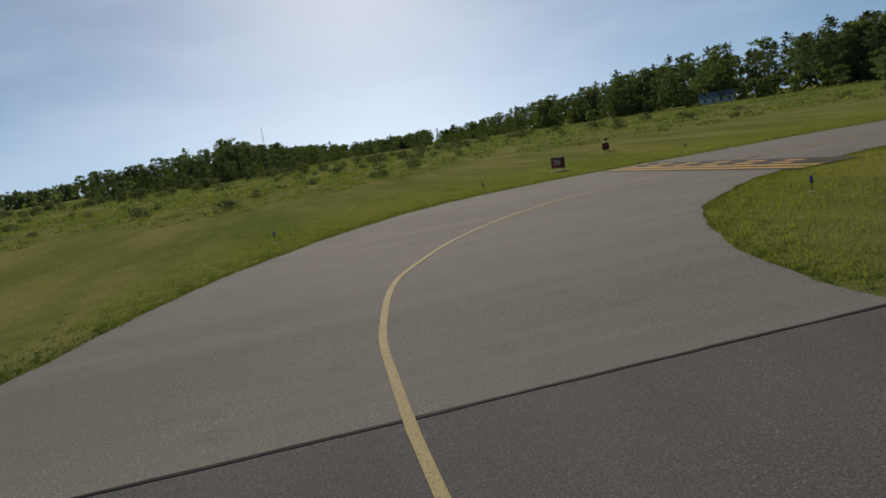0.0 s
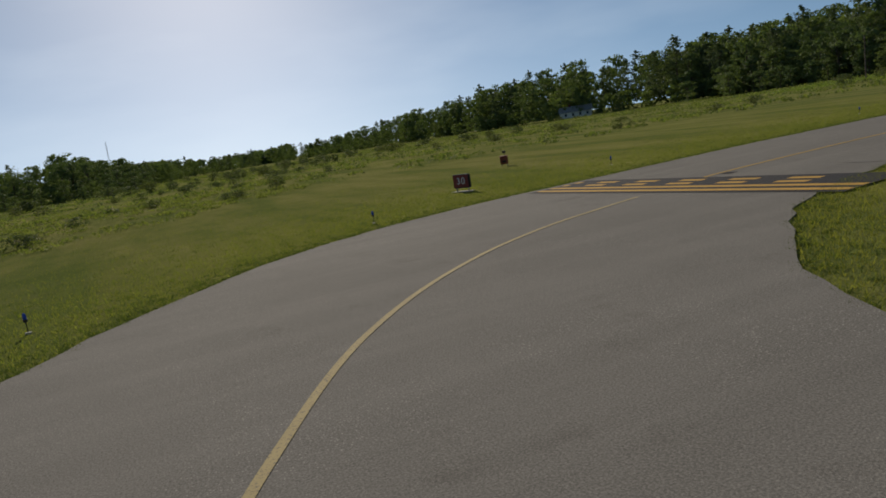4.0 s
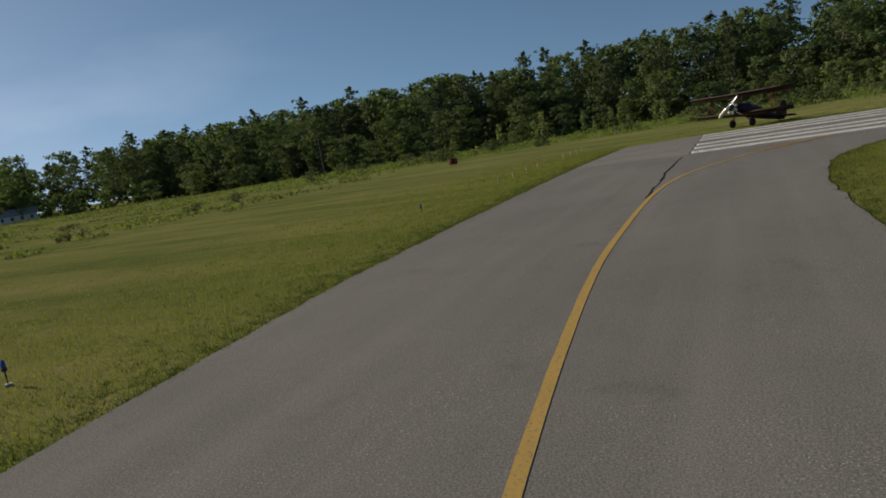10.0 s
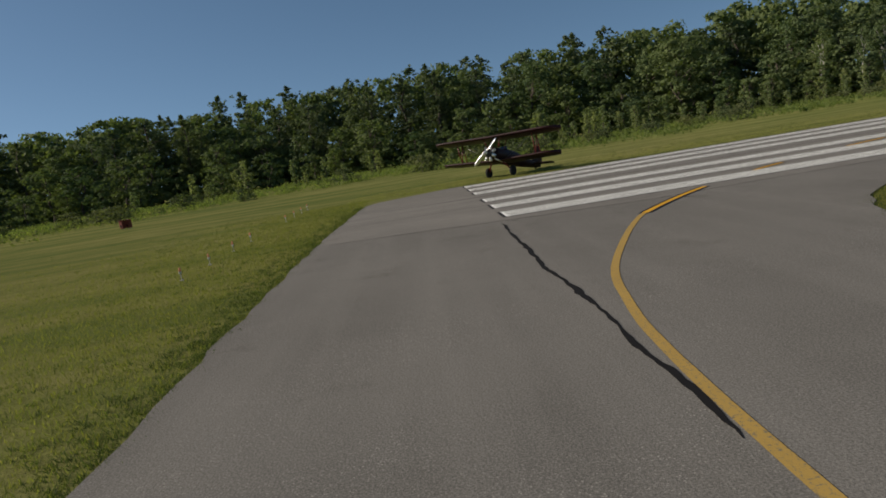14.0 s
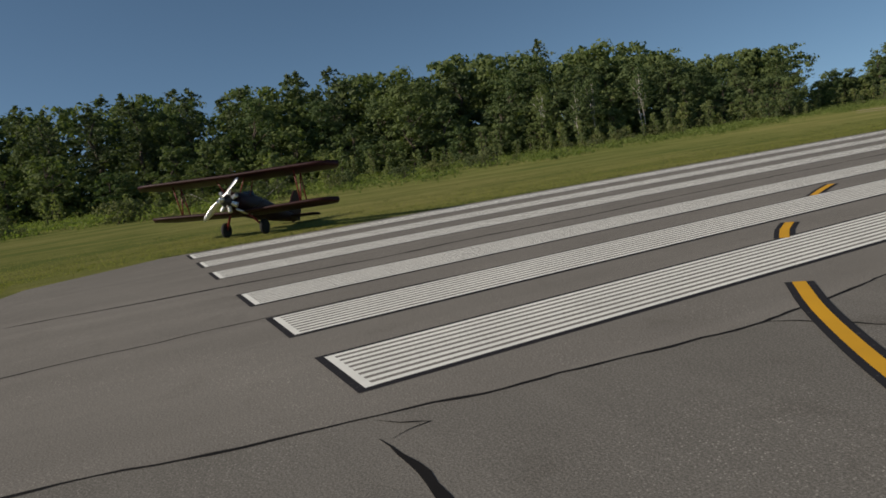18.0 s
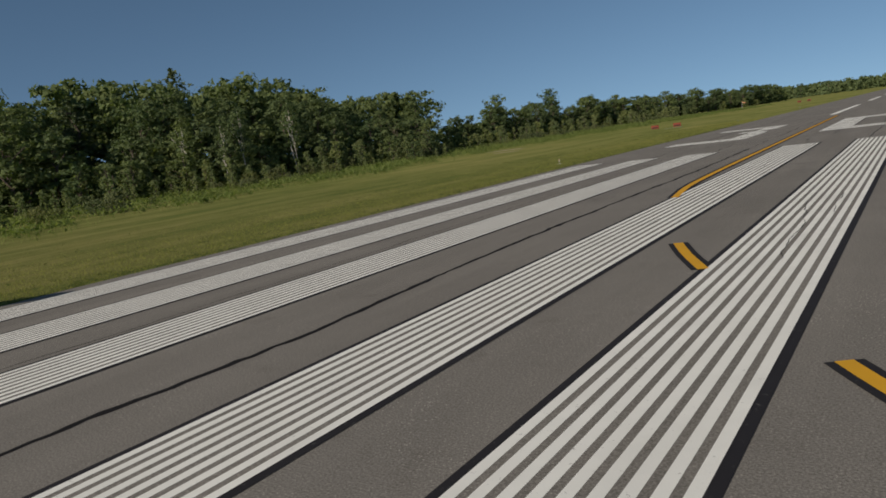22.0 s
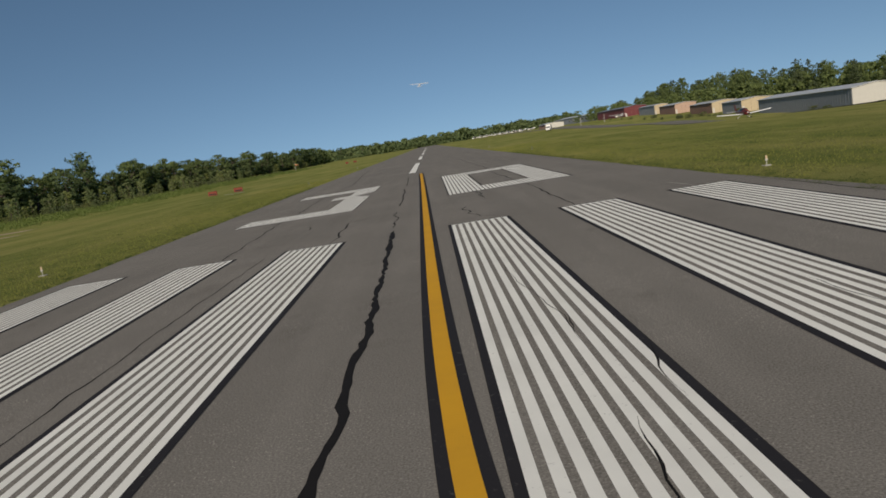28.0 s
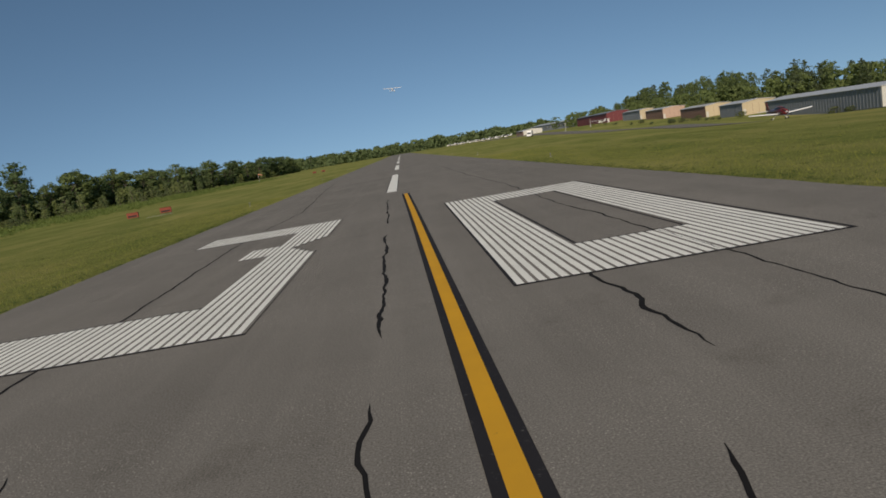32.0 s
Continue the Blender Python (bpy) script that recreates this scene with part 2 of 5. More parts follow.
M_RUNWAY = asphalt("runway_asphalt", (0.151, 0.142, 0.126), (0.21, 0.197, 0.175))
M_TAXI = asphalt("taxiway_asphalt", (0.128, 0.121, 0.107), (0.183, 0.173, 0.154), (0.05, 0.9, 1))
M_APRON = asphalt("apron_asphalt", (0.075, 0.073, 0.072), (0.108, 0.105, 0.103))
M_WHITE = paint("white_marking_paint", (0.86, 0.86, 0.8), (0.3, 0.29, 0.27), 0.63)
M_YELLOW = paint("fresh_yellow_paint", (0.68, 0.36, 0.025), (0.1, 0.09, 0.06), 0.66)
M_HOLD_YELLOW = paint("worn_yellow_paint", (0.52, 0.31, 0.06), (0.12, 0.11, 0.095), 0.56, 20.0)
M_HOLD_BLACK = paint("worn_black_paint", (0.024, 0.023, 0.025), (0.13, 0.125, 0.12), 0.57, 20.0)
M_FADED = paint("faded_yellow_paint", (0.46, 0.3, 0.078), (0.18, 0.16, 0.11), 0.535, 22.0)
M_FADED_PALE = paint("bleached_yellow_paint", (0.42, 0.34, 0.17), (0.17, 0.155, 0.13), 0.53, 26.0)
M_BLACK = paint("black_marking_paint", (0.022, 0.021, 0.024), (0.09, 0.088, 0.085), 0.6)
M_SEAL = plain("crack_sealant", (0.016, 0.015, 0.015), 0.88)
M_SEAL.node_tree.nodes["Principled BSDF"].inputs["Specular IOR Level"].default_value = 0.1
M_GRASS = grass_ground("mown_grass")
M_LEAF = foliage("broad_leaves", (0.094, 0.13, 0.06), (0.142, 0.178, 0.08), 0.3)
M_LEAF_LIGHT = foliage("young_leaves", (0.16, 0.195, 0.092), (0.25, 0.28, 0.14), 0.44)
M_BUSH = foliage("bush_leaves", (0.09, 0.11, 0.056), (0.155, 0.17, 0.082), 0.3)
M_NEEDLE = foliage("pine_needles", (0.078, 0.106, 0.062), (0.12, 0.146, 0.082), 0.26)
M_BLADE = foliage("grass_blades", (0.115, 0.146, 0.04), (0.21, 0.207, 0.066), 0.5)
M_TUFT = foliage("dark_grass_tufts", (0.0606, 0.0837, 0.028), (0.121, 0.143, 0.0504), 0.4)
M_SAND = plain("pale_sandy_soil", (0.34, 0.27, 0.17), 0.95, 0, 0.3, 4)
M_WEED = foliage("tall_weeds", (0.1, 0.128, 0.044), (0.21, 0.222, 0.08), 0.4)
M_WEED_BRIGHT = foliage("bright_weeds", (0.145, 0.185, 0.053), (0.265, 0.288, 0.1), 0.44)
M_BARK = plain("grey_bark", (0.09, 0.07, 0.055), 0.9, 0, 0.4, 4)
M_BIRCH = plain("pale_birch_bark", (0.5, 0.47, 0.42), 0.8, 0, 0.3, 5)


# ---- building helpers ----
def mesh_object(name, me, mat, parent=None, label=""):
    if mat:
        me.materials.append(mat)
    ob = new(name, me)
    if parent:
        ob.parent = parent
    if label:
        ob["label"] = label
    return ob


def part(name, bm, mat, parent=None, label="", smooth=False):
    """Links a bmesh as one mesh object under a thing or a part."""
    me = bpy.data.meshes.new(name)
    if smooth:
        for f in bm.faces:
            f.smooth = True
    bm.to_mesh(me)
    bm.free()
    return mesh_object(name, me, mat, parent, label)


def thing(name, x, y, z, label, category, rz=0.0, group=""):
    ob = new(name)
    ob.matrix_basis = pose(x, y, z, 0, 0, rz)
    return tagged(ob, label, category, group)


def box_into(bm, lo, hi, bevel=0.0, m=None):
    r = bmesh.ops.create_cube(bm, size=1.0)
    vs = r["verts"]
    for v in vs:
        v.co = Vector([lo[k] + (v.co[k] + 0.5) * (hi[k] - lo[k]) for k in range(3)])
    if bevel:
        es = list({e for v in vs for e in v.link_edges})
        vs = list({v for f in bmesh.ops.bevel(bm, geom=es, offset=bevel, segments=2, affect='EDGES')["faces"] for v in f.verts} | set(v for v in vs if v.is_valid))
    if m:
        bmesh.ops.transform(bm, matrix=m, verts=[v for v in vs if v.is_valid])
    return bm


def box(lo, hi, bevel=0.0, m=None):
    return box_into(bmesh.new(), lo, hi, bevel, m)


def tube_into(bm, pts, radii, sides=8, cap=True):
    """A tapered tube through points."""
    rings = []
    for i, p in enumerate(pts):
        p = Vector(p)
        a = Vector(pts[max(0, i - 1)])
        c = Vector(pts[min(len(pts) - 1, i + 1)])
        d = (c - a).normalized()
        s = d.orthogonal().normalized() if i == 0 else (s - d * s.dot(d)).normalized()
        t = d.cross(s)
        rings.append([bm.verts.new(p + radii[i] * (math.cos(k * math.tau / sides) * s + math.sin(k * math.tau / sides) * t)) for k in range(sides)])
    for r0, r1 in zip(rings, rings[1:]):
        for k in range(sides):
            bm.faces.new((r0[k], r0[(k + 1) % sides], r1[(k + 1) % sides], r1[k]))
    if cap:
        bm.faces.new(rings[0][::-1])
        bm.faces.new(rings[-1])
    return bm


def tube(pts, radii, sides=8):
    return tube_into(bmesh.new(), pts, radii, sides)


def loft(sections, close=True):
    """A skin over rings of equal length."""
    bm = bmesh.new()
    rings = [[bm.verts.new(p) for p in s] for s in sections]
    n = len(rings[0])
    for r0, r1 in zip(rings, rings[1:]):
        for k in range(n):
            bm.faces.new((r0[k], r0[(k + 1) % n], r1[(k + 1) % n], r1[k]))
    if close:
        bm.faces.new(rings[0][::-1])
        bm.faces.new(rings[-1])
    bmesh.ops.recalc_face_normals(bm, faces=bm.faces[:])
    return bm


def slab(outline, z0, z1):
    """A flat plate with an outline, from z0 to z1."""
    bm = bmesh.new()
    lo = [bm.verts.new((x, y, z0)) for x, y in outline]
    hi = [bm.verts.new((x, y, z1)) for x, y in outline]
    n = len(outline)
    bm.faces.new(hi)
    bm.faces.new(lo[::-1])
    for k in range(n):
        bm.faces.new((lo[k], lo[(k + 1) % n], hi[(k + 1) % n], hi[k]))
    bmesh.ops.recalc_face_normals(bm, faces=bm.faces[:])
    bmesh.ops.triangulate(bm, faces=[f for f in bm.faces if len(f.verts) > 4])
    return bm


def spline(pts, step):
    """A smooth line through points, at about even steps."""
    p = [Vector((*q, 0)) if len(q) == 2 else Vector(q) for q in pts]
    p = [2 * p[0] - p[1], *p, 2 * p[-1] - p[-2]]
    out = []
    for a, b, c, d in zip(p, p[1:], p[2:], p[3:]):
        n = max(1, round((c - b).length / step))
        for i in range(n):
            t = i / n
            out.append(0.5 * (2 * b + (c - a) * t + (2 * a - 5 * b + 4 * c - d) * t * t + (3 * b - a - 3 * c + d) * t ** 3))
    return out + [p[-2]]


def jagged(pts, rough, rnd):
    """A broken line through pts, its middles pushed aside again and again as cracks run."""
    line = [Vector((*q, 0)) for q in pts]
    while max((b - a).length for a, b in zip(line, line[1:])) > 0.3:
        fine = [line[0]]
        for a, b in zip(line, line[1:]):
            d = b - a
            if d.length > 0.3:
                fine.append((a + b) / 2 + Vector((-d.y, d.x, 0)).normalized() * min(d.length, 2.0) * rough * rnd.uniform(-1, 1))
            fine.append(b)
        line = fine
    return [(q.x, q.y) for q in line]


def ribbon(pts, width, z, jitter=0.0, rnd=None, step=0.5):
    """A thin raised band along a line."""
    line = spline(pts, step) if step else [Vector((*q, 0)) for q in pts]
    left, right = [], []
    for i, p in enumerate(line):
        d = (line[min(i + 1, len(line) - 1)] - line[max(i - 1, 0)]).normalized()
        s = Vector((-d.y, d.x, 0))
        q = Vector((p.x * 1.1, p.y * 1.1, 3.7))
        w = width / 2 * (1 + jitter * (1.4 * noise.noise(q * 0.8) + 0.8 * noise.noise(q * 3.3) + rnd.uniform(-0.3, 0.3)) if rnd else 1)
        off = s * (jitter * (0.075 * noise.noise(q * 0.45) + width * 0.5 * noise.noise(q * 1.9) + width * 0.5 * noise.noise(q * 5.3) + width * rnd.uniform(-0.12, 0.12)) if rnd else 0)
        if jitter > 0.3:  # cracks run out to a point
            w *= min(1.0, 0.15 + 0.3 * min(i, len(line) - 1 - i))
        left.append(p + s * w + off)
        right.append(p - s * w + off)
    bm = bmesh.new()
    lo = [(bm.verts.new((a.x, a.y, z)), bm.verts.new((b.x, b.y, z))) for a, b in zip(left, right)]
    for (a, b), (c, d) in zip(lo, lo[1:]):
        bm.faces.new((a, b, d, c))
    return bm


def leaves_mesh(name, centres, right, up):
    """Many three-cornered leaves from arrays of centres and half axes."""
    n = len(centres)
    v = np.empty((n, 3, 3), np.float32)
    v[:, 0], v[:, 1], v[:, 2] = centres - right - up * 0.7, centres + right - up * 0.5, centres + up * 1.2
    me = bpy.data.meshes.new(name)
    me.vertices.add(3 * n)
    me.vertices.foreach_set("co", v.ravel())
    me.loops.add(3 * n)
    me.loops.foreach_set("vertex_index", np.arange(3 * n, dtype=np.int32))
    me.polygons.add(n)
    me.polygons.foreach_set("loop_start", np.arange(0, 3 * n, 3, dtype=np.int32))
    me.update()
    me.validate()
    return me


def blades_mesh(name, base, height, width, rng, lean=0.45):
    """Many three-cornered grass blades from an array of foot points."""
    n = len(base)
    ang = rng.uniform(0, math.tau, n)
    side = np.stack([np.cos(ang), np.sin(ang), np.zeros(n)], 1) * (width * rng.uniform(0.6, 1.4, n))[:, None]
    h = height * rng.uniform(0.5, 1.3, n)
    tip = np.stack([rng.normal(0, lean, n) * h, rng.normal(0, lean, n) * h, h], 1)
    v = np.empty((n, 3, 3), np.float32)
    v[:, 0], v[:, 1], v[:, 2] = base - side, base + side, base + tip
    me = bpy.data.meshes.new(name)
    me.vertices.add(3 * n)
    me.vertices.foreach_set("co", v.ravel())
    me.loops.add(3 * n)
    me.loops.foreach_set("vertex_index", np.arange(3 * n, dtype=np.int32))
    me.polygons.add(n)
    me.polygons.foreach_set("loop_start", np.arange(0, 3 * n, 3, dtype=np.int32))
    me.update()
    me.validate()
    return me


# ---- ground and pavement ----
LEFT_EDGE = [(74.5, 46), (73.6, 34), (72.6, 24), (71.4, 16.5), (69.3, 10.0), (67.3, 6.0), (64.7, 2.2), (61.7, -1.0), (58.8, -2.9), (55.9, -4.0), (52.6, -4.8), (48, -5.25), (43, -5.8),
             (38, -6.25), (32, -6.45), (24, -6.65), (10, -6.75), (3, -6.6), (-6.0, -6.3)]
ISLAND_EDGE = [(12.05, 48), (12.2, 34), (13.0, 24), (14.6, 15.5), (16.6, 10.2), (18.4, 7.9), (20.9, 6.3), (24, 5.2), (27.5, 4.6), (32, 4.35), (38, 4.4), (43.5, 4.6), (47, 5.2), (50.2, 6.1), (52.7, 7.4),
               (54.5, 8.9), (56.1, 10.4), (57.7, 12.9), (58.8, 15.3), (59.3, 17.2), (59.5, 19.2)]
RUNWAY_END = 1150.0
rnd = random.Random(5)


def ragged(line, amount):
    return [(p.x + rnd.uniform(-amount, amount), p.y + rnd.uniform(-amount, amount)) for p in line]


def smooth_step(t):
    t = min(1.0, max(0.0, t))
    return t * t * (3 - 2 * t)


def ground_z(x, y):
    """The field falls away a little towards the hangars."""
    depth = 3.6 + 1.5 * (1 - smooth_step((y - 185) / 70))
    t = min(1.0, max(0.0, (x - 27) / 73))
    fall = (t * t / 0.3 if t < 0.15 else t - 0.075) / 0.925
    return -0.035 - depth * fall * smooth_step((y - 60) / 90) * (1 - smooth_step((y - 270) / 180))


bm = bmesh.new()
rim = [bm.verts.new((20, 60, -0.035))]
for r in (*range(10, 600, 10), 640, 800, 1100, 1700, 2600, 4400):
    rim.append([])
    for k in range(180):
        x, y = 20 + r * math.cos(k * math.tau / 180), 60 + r * math.sin(k * math.tau / 180)
        rim[-1].append(bm.verts.new((x, y, ground_z(x, y))))
for k in range(180):
    bm.faces.new((rim[0], rim[1][k], rim[1][(k + 1) % 180]))
    for a, b in zip(rim[1:], rim[2:]):
        bm.faces.new((a[k], b[k], b[(k + 1) % 180], a[(k + 1) % 180]))
ground = tagged(part("ground", bm, M_GRASS), "mown green and straw-coloured airfield grass reaching the woods", "grass", kind="structure")

left = ragged(spline(LEFT_EDGE, 0.8), 0.07)
island = ragged(spline(ISLAND_EDGE, 0.8), 0.07)
far_edge = ragged(spline([(-10.6, -1.2), (-10.7, 20), (-10.75, 60), (-10.75, 150)], 1.2), 0.06)
right_edge = ragged(spline([(12.05, 150), (12.05, 100), (12.05, 49)], 1.2), 0.06)
SEAM = [(12.02, 48.5), (12.02, 43.97), (12.12, 19.88), (12.54, 9.72), (12.85, 4.58), (12.38, 0.82), (11.35, -3.61), (10.75, -6.74)]
bm = slab([SEAM[0], *right_edge[::-1][1:], (12.05, RUNWAY_END), (-10.75, RUNWAY_END), *far_edge[::-1], (-9.3, -3.2), (-7.9, -5.6), *[p for p in left[::-1] if p[0] < 10.3], *SEAM[:0:-1]], -0.4, 0.0)
runway = tagged(part("runway", bm, M_RUNWAY), "weathered grey asphalt runway with sealed cracks", "runway", kind="structure")
bm = slab([*[p for p in left[::-1] if 11.2 <= p[0] and p[1] < 19.2], (72.0, 19.25), (59.5, 19.25), *[p for p in island[::-1] if p[0] > 12.5 and p[1] < 19.2], *SEAM], -0.4, -0.002)
taxiway = tagged(part("taxiway", bm, M_TAXI), "grey asphalt taxiway curving towards the runway", "taxiway", kind="structure")
bm = slab([(46, 19.3), (72.0, 19.3), *[p for p in left[::-1] if p[1] > 19.4], (46, 46)], -0.4, -0.004)
apron = tagged(part("apron", bm, M_APRON), "darker asphalt apron beyond a paving joint", "apron", kind="structure")

# cracks and joints, sealed with tar
CENTRE_CRACKS = [
    ([(0.13, -5.45), (1.05, 3.99), (0.86, 7.33), (1.06, 10.7), (0.64, 17.57), (0.64, 28.2), (0.72, 35.85), (0.56, 41.15), (0.48, 46.78)], 0.14),
    ([(0.44, 47.5), (0.38, 49.4), (0.34, 51.5), (0.27, 53.4)], 0.055),
    ([(0.33, 56.02), (0.22, 62.36), (0.16, 68.98)], 0.08),
    ([(0.14, 72.39), (-0.18, 86.78)], 0.07),
]
TAXIWAY_CRACKS = [
    ([(12.67, -0.5), (16.43, -0.56), (20.09, -0.64), (23.41, -0.58), (26.5, -0.63), (29.3, -0.6)], 0.105),
    ([(10.8, -6.35), (11.35, -3.61), (12.38, 0.82), (12.85, 4.58), (12.54, 9.72), (12.12, 19.88), (12.02, 43.97)], 0.06),
    ([(5.8, -6.28), (5.78, -2.16), (5.72, -0.01), (5.78, 3.87)], 0.05),
    ([(12.84, 4.58), (13.49, 5.04), (14.21, 5.33)], 0.06),
    ([(12.16, -0.4), (12.64, 0.07), (12.77, -0.41)], 0.04),
    ([(45.59, 3.05), (45.72, 4.11), (45.61, 5.24)], 0.045),
]
RUNWAY_CRACKS = [
    ([(-5.06, 45.99), (-5.2, 48.93), (-5.61, 57.24), (-5.53, 61.39), (-6.1, 75.33), (-5.45, 88.66), (-6.77, 109.75), (-7.86, 133.73)], 0.07),
    ([(-1.52, 45.99), (-1.63, 48.94), (-1.53, 50.2), (-1.58, 51.94)], 0.06),
    ([(3.16, 51.17), (2.96, 49.97), (3.2, 49.17), (3.1, 48.37), (3.39, 47.48), (3.43, 46.89)], 0.055),
    ([(3.38, 47.09), (3.82, 46.59), (4.25, 46.3)], 0.045),
    ([(6.38, 45.81), (6.53, 59.08), (6.33, 61.08), (6.29, 74.28), (6.44, 79.52), (5.97, 102.54), (6.06, 135.3)], 0.06),
]
FAR_CRACKS = [
    ([(3.97, 58.44), (4.11, 56.51), (3.99, 55.2), (4.11, 53.29)], 0.07),
    ([(-3.17, 51.42), (-3.29, 52.33), (-3.5, 53.14)], 0.06),
    ([(9.25, 41.08), (9.58, 36.18), (9, 32.25)], 0.05),
    ([(-3.09, 4), (-3.47, 24.13), (-3.38, 45.02)], 0.03),
    ([(3.3, 26.48), (3.18, 24.34), (3.44, 22.65), (3.31, 21.06)], 0.07),
    ([(3.87, 30.98), (3.78, 29.5), (4.02, 28.49)], 0.06),
]
tagged(part("paving_joint", ribbon(jagged([(56, 19.27), (64.3, 19.28), (72.2, 19.27)], 0.004, rnd), 0.05, 0.0032, 0.35, rnd, 0), M_SEAL), "dark open joint between taxiway and apron asphalt", "joint", kind="structure")
for pts, w in CENTRE_CRACKS + TAXIWAY_CRACKS + RUNWAY_CRACKS + FAR_CRACKS:
    tagged(part("sealed_crack", ribbon(jagged(pts, 0.025 if w > 0.09 else 0.075 if math.dist(pts[0], pts[-1]) < 8 else 0.035, rnd), w * 0.9, 0.0032, 0.5, rnd, 0), M_SEAL), "irregular black tar-sealed crack in the asphalt", "crack", "pavement cracks", "structure")

# a cluster of small dark pits in the taxiway
for k in range(22):
    f = k / 21
    x = 31.45 + 0.6 * f + rnd.uniform(-0.06, 0.06)
    y = (0.4 - 0.55 * f if k % 2 else -0.08 + 0.3 * f) + rnd.uniform(-0.07, 0.07)
    a = rnd.uniform(0, math.tau)
    L = rnd.uniform(0.02, 0.05)
    pts = [(x - L * math.cos(a), y - L * math.sin(a)), (x + rnd.uniform(-0.02, 0.02), y + rnd.uniform(-0.02, 0.02)), (x + L * math.cos(a), y + L * math.sin(a))]
    tagged(part("dark_pit", ribbon(pts, rnd.uniform(0.012, 0.024), 0.0012, 0.9, rnd, 0.02), M_SEAL), "small dark pit in the asphalt", "pit", "pavement pits", "structure")

bm = bmesh.new()
rows_ = []
for k in range(61):
    y = 100 + 10 * k
    x = 50 + 23 * smooth_step((y - 90) / 190)
    ring = []
    for dx, dz in ((0, -0.4), (0, 0.1), (6, 0.12), (12, 0.1), (12, -0.4)):
        ring.append(bm.verts.new((x + dx, y, ground_z(x + dx, y) + dz)))
    rows_.append(ring)
for p, q in zip(rows_, rows_[1:]):
    for k in range(4):
        bm.faces.new((p[k], p[k + 1], q[k + 1], q[k]))
bmesh.ops.recalc_face_normals(bm, faces=bm.faces[:])
tagged(part("parallel_taxiway", bm, M_TAXI), "pale asphalt taxiway before the hangars", "taxiway", kind="structure")


# ---- painted markings ----
Z_BLACK, Z_PAINT = 0.006, 0.010
PERIOD, LINE = 0.2035, 0.117


def patch(x0, y0, x1, y1, z):
    bm = bmesh.new()
    n = max(1, int((y1 - y0) / 3))
    rows_ = [(bm.verts.new((x0, y0 + (y1 - y0) * i / n, z)), bm.verts.new((x1, y0 + (y1 - y0) * i / n, z))) for i in range(n + 1)]
    for (a, b), (c, d) in zip(rows_, rows_[1:]):
        bm.faces.new((a, b, d, c))
    return bm


def threshold_stripe(x0, x1, y1):
    root = thing("threshold_stripe", x0, 0, 0, "white threshold stripe of nine painted lines with a black border", "runway marking", group="threshold stripes")
    w = x1 - x0
    part("border", patch(-0.11, -0.24, w + 0.11, y1 + 0.25, Z_BLACK), M_BLACK, root, "black painted border")
    for k in range(9):
        part("line", patch(k * PERIOD, 0.0, k * PERIOD + LINE, y1, Z_PAINT), M_WHITE, root)
    for k in range(8):
        part("gap", patch(k * PERIOD + LINE, 0.0, (k + 1) * PERIOD, y1, Z_BLACK + 0.002), M_RUNWAY, root, "bare asphalt between the lines")
    part("end_bar", patch(0, -0.12, w, 0.0, Z_PAINT), M_WHITE, root)
    part("end_bar", patch(0, y1, w, y1 + 0.12, Z_PAINT), M_WHITE, root)


for x0 in (-9.88, -6.37, -2.86, 2.39, 5.90, 9.40):
    threshold_stripe(x0, x0 + 1.755, 45.6)


def digit(name, label, spans, x0, x1):
    """A painted numeral of lines along y; spans(x) gives the painted stretches."""
    root = thing(name, 0, 0, 0, label, "runway number", group="runway number")
    n = int((x1 - x0) / PERIOD) + 1
    for k in range(n):
        x = x0 + k * PERIOD
        for lo, hi in spans(x + LINE / 2):
            part("line", patch(x, lo, x + 0.138, hi, Z_PAINT), M_WHITE, root)
            part("gap", patch(x + 0.138, lo, x + PERIOD, hi, Z_BLACK + 0.002), M_RUNWAY, root)
            part("border", patch(x - (0.07 if k == 0 else 0), lo - 0.1, x + PERIOD + (0.02 if k == n - 1 else 0), hi + 0.1, Z_BLACK), M_BLACK, root, "black painted border")
    return root


def zero_spans(x):
    return [(58.0, 77.6)] if x < 4.45 or x > 7.1 else [(58.0, 61.1), (74.5, 77.6)]


def three_spans(x):
    if x < -4.7:
        return [(57.9, 61.0), (75.0, 78.2)]
    if x < -3.7:
        return [(57.9, 61.0), (68.6, 71.0), (75.0, 78.2)]
    cut = 2.0 * max(0.0, x + 3.2)
    return [(57.9, 78.2)] if cut < 0.1 else [(57.9, 69.8 - cut), (69.8 + cut, 78.2)]


zero = digit("runway_digit_0", "white painted runway numeral 0 of striped lines", zero_spans, 2.7, 8.7)
for xa, xb, ya, yb in ((4.54, 4.61, 61.2, 74.4), (7.02, 7.08, 61.2, 74.4), (8.84, 8.9, 57.9, 77.7)):
    part("border", patch(xa, ya, xb, yb, Z_BLACK + 0.001), M_BLACK, zero, "black painted border")
digit("runway_digit_3", "white painted runway numeral 3 of striped lines", three_spans, -8.0, -2.1)

for k in range(9):
    y = 94.0 + 61.0 * k
    root = thing("centreline_dash", 0, y, 0, "white painted runway centreline dash", "runway marking", group="centreline dashes")
    part("paint", patch(-0.36, 0, 0.36, 37, Z_PAINT), M_WHITE, root)
    part("border", patch(-0.42, -0.1, 0.42, 37.1, Z_BLACK), M_BLACK, root)

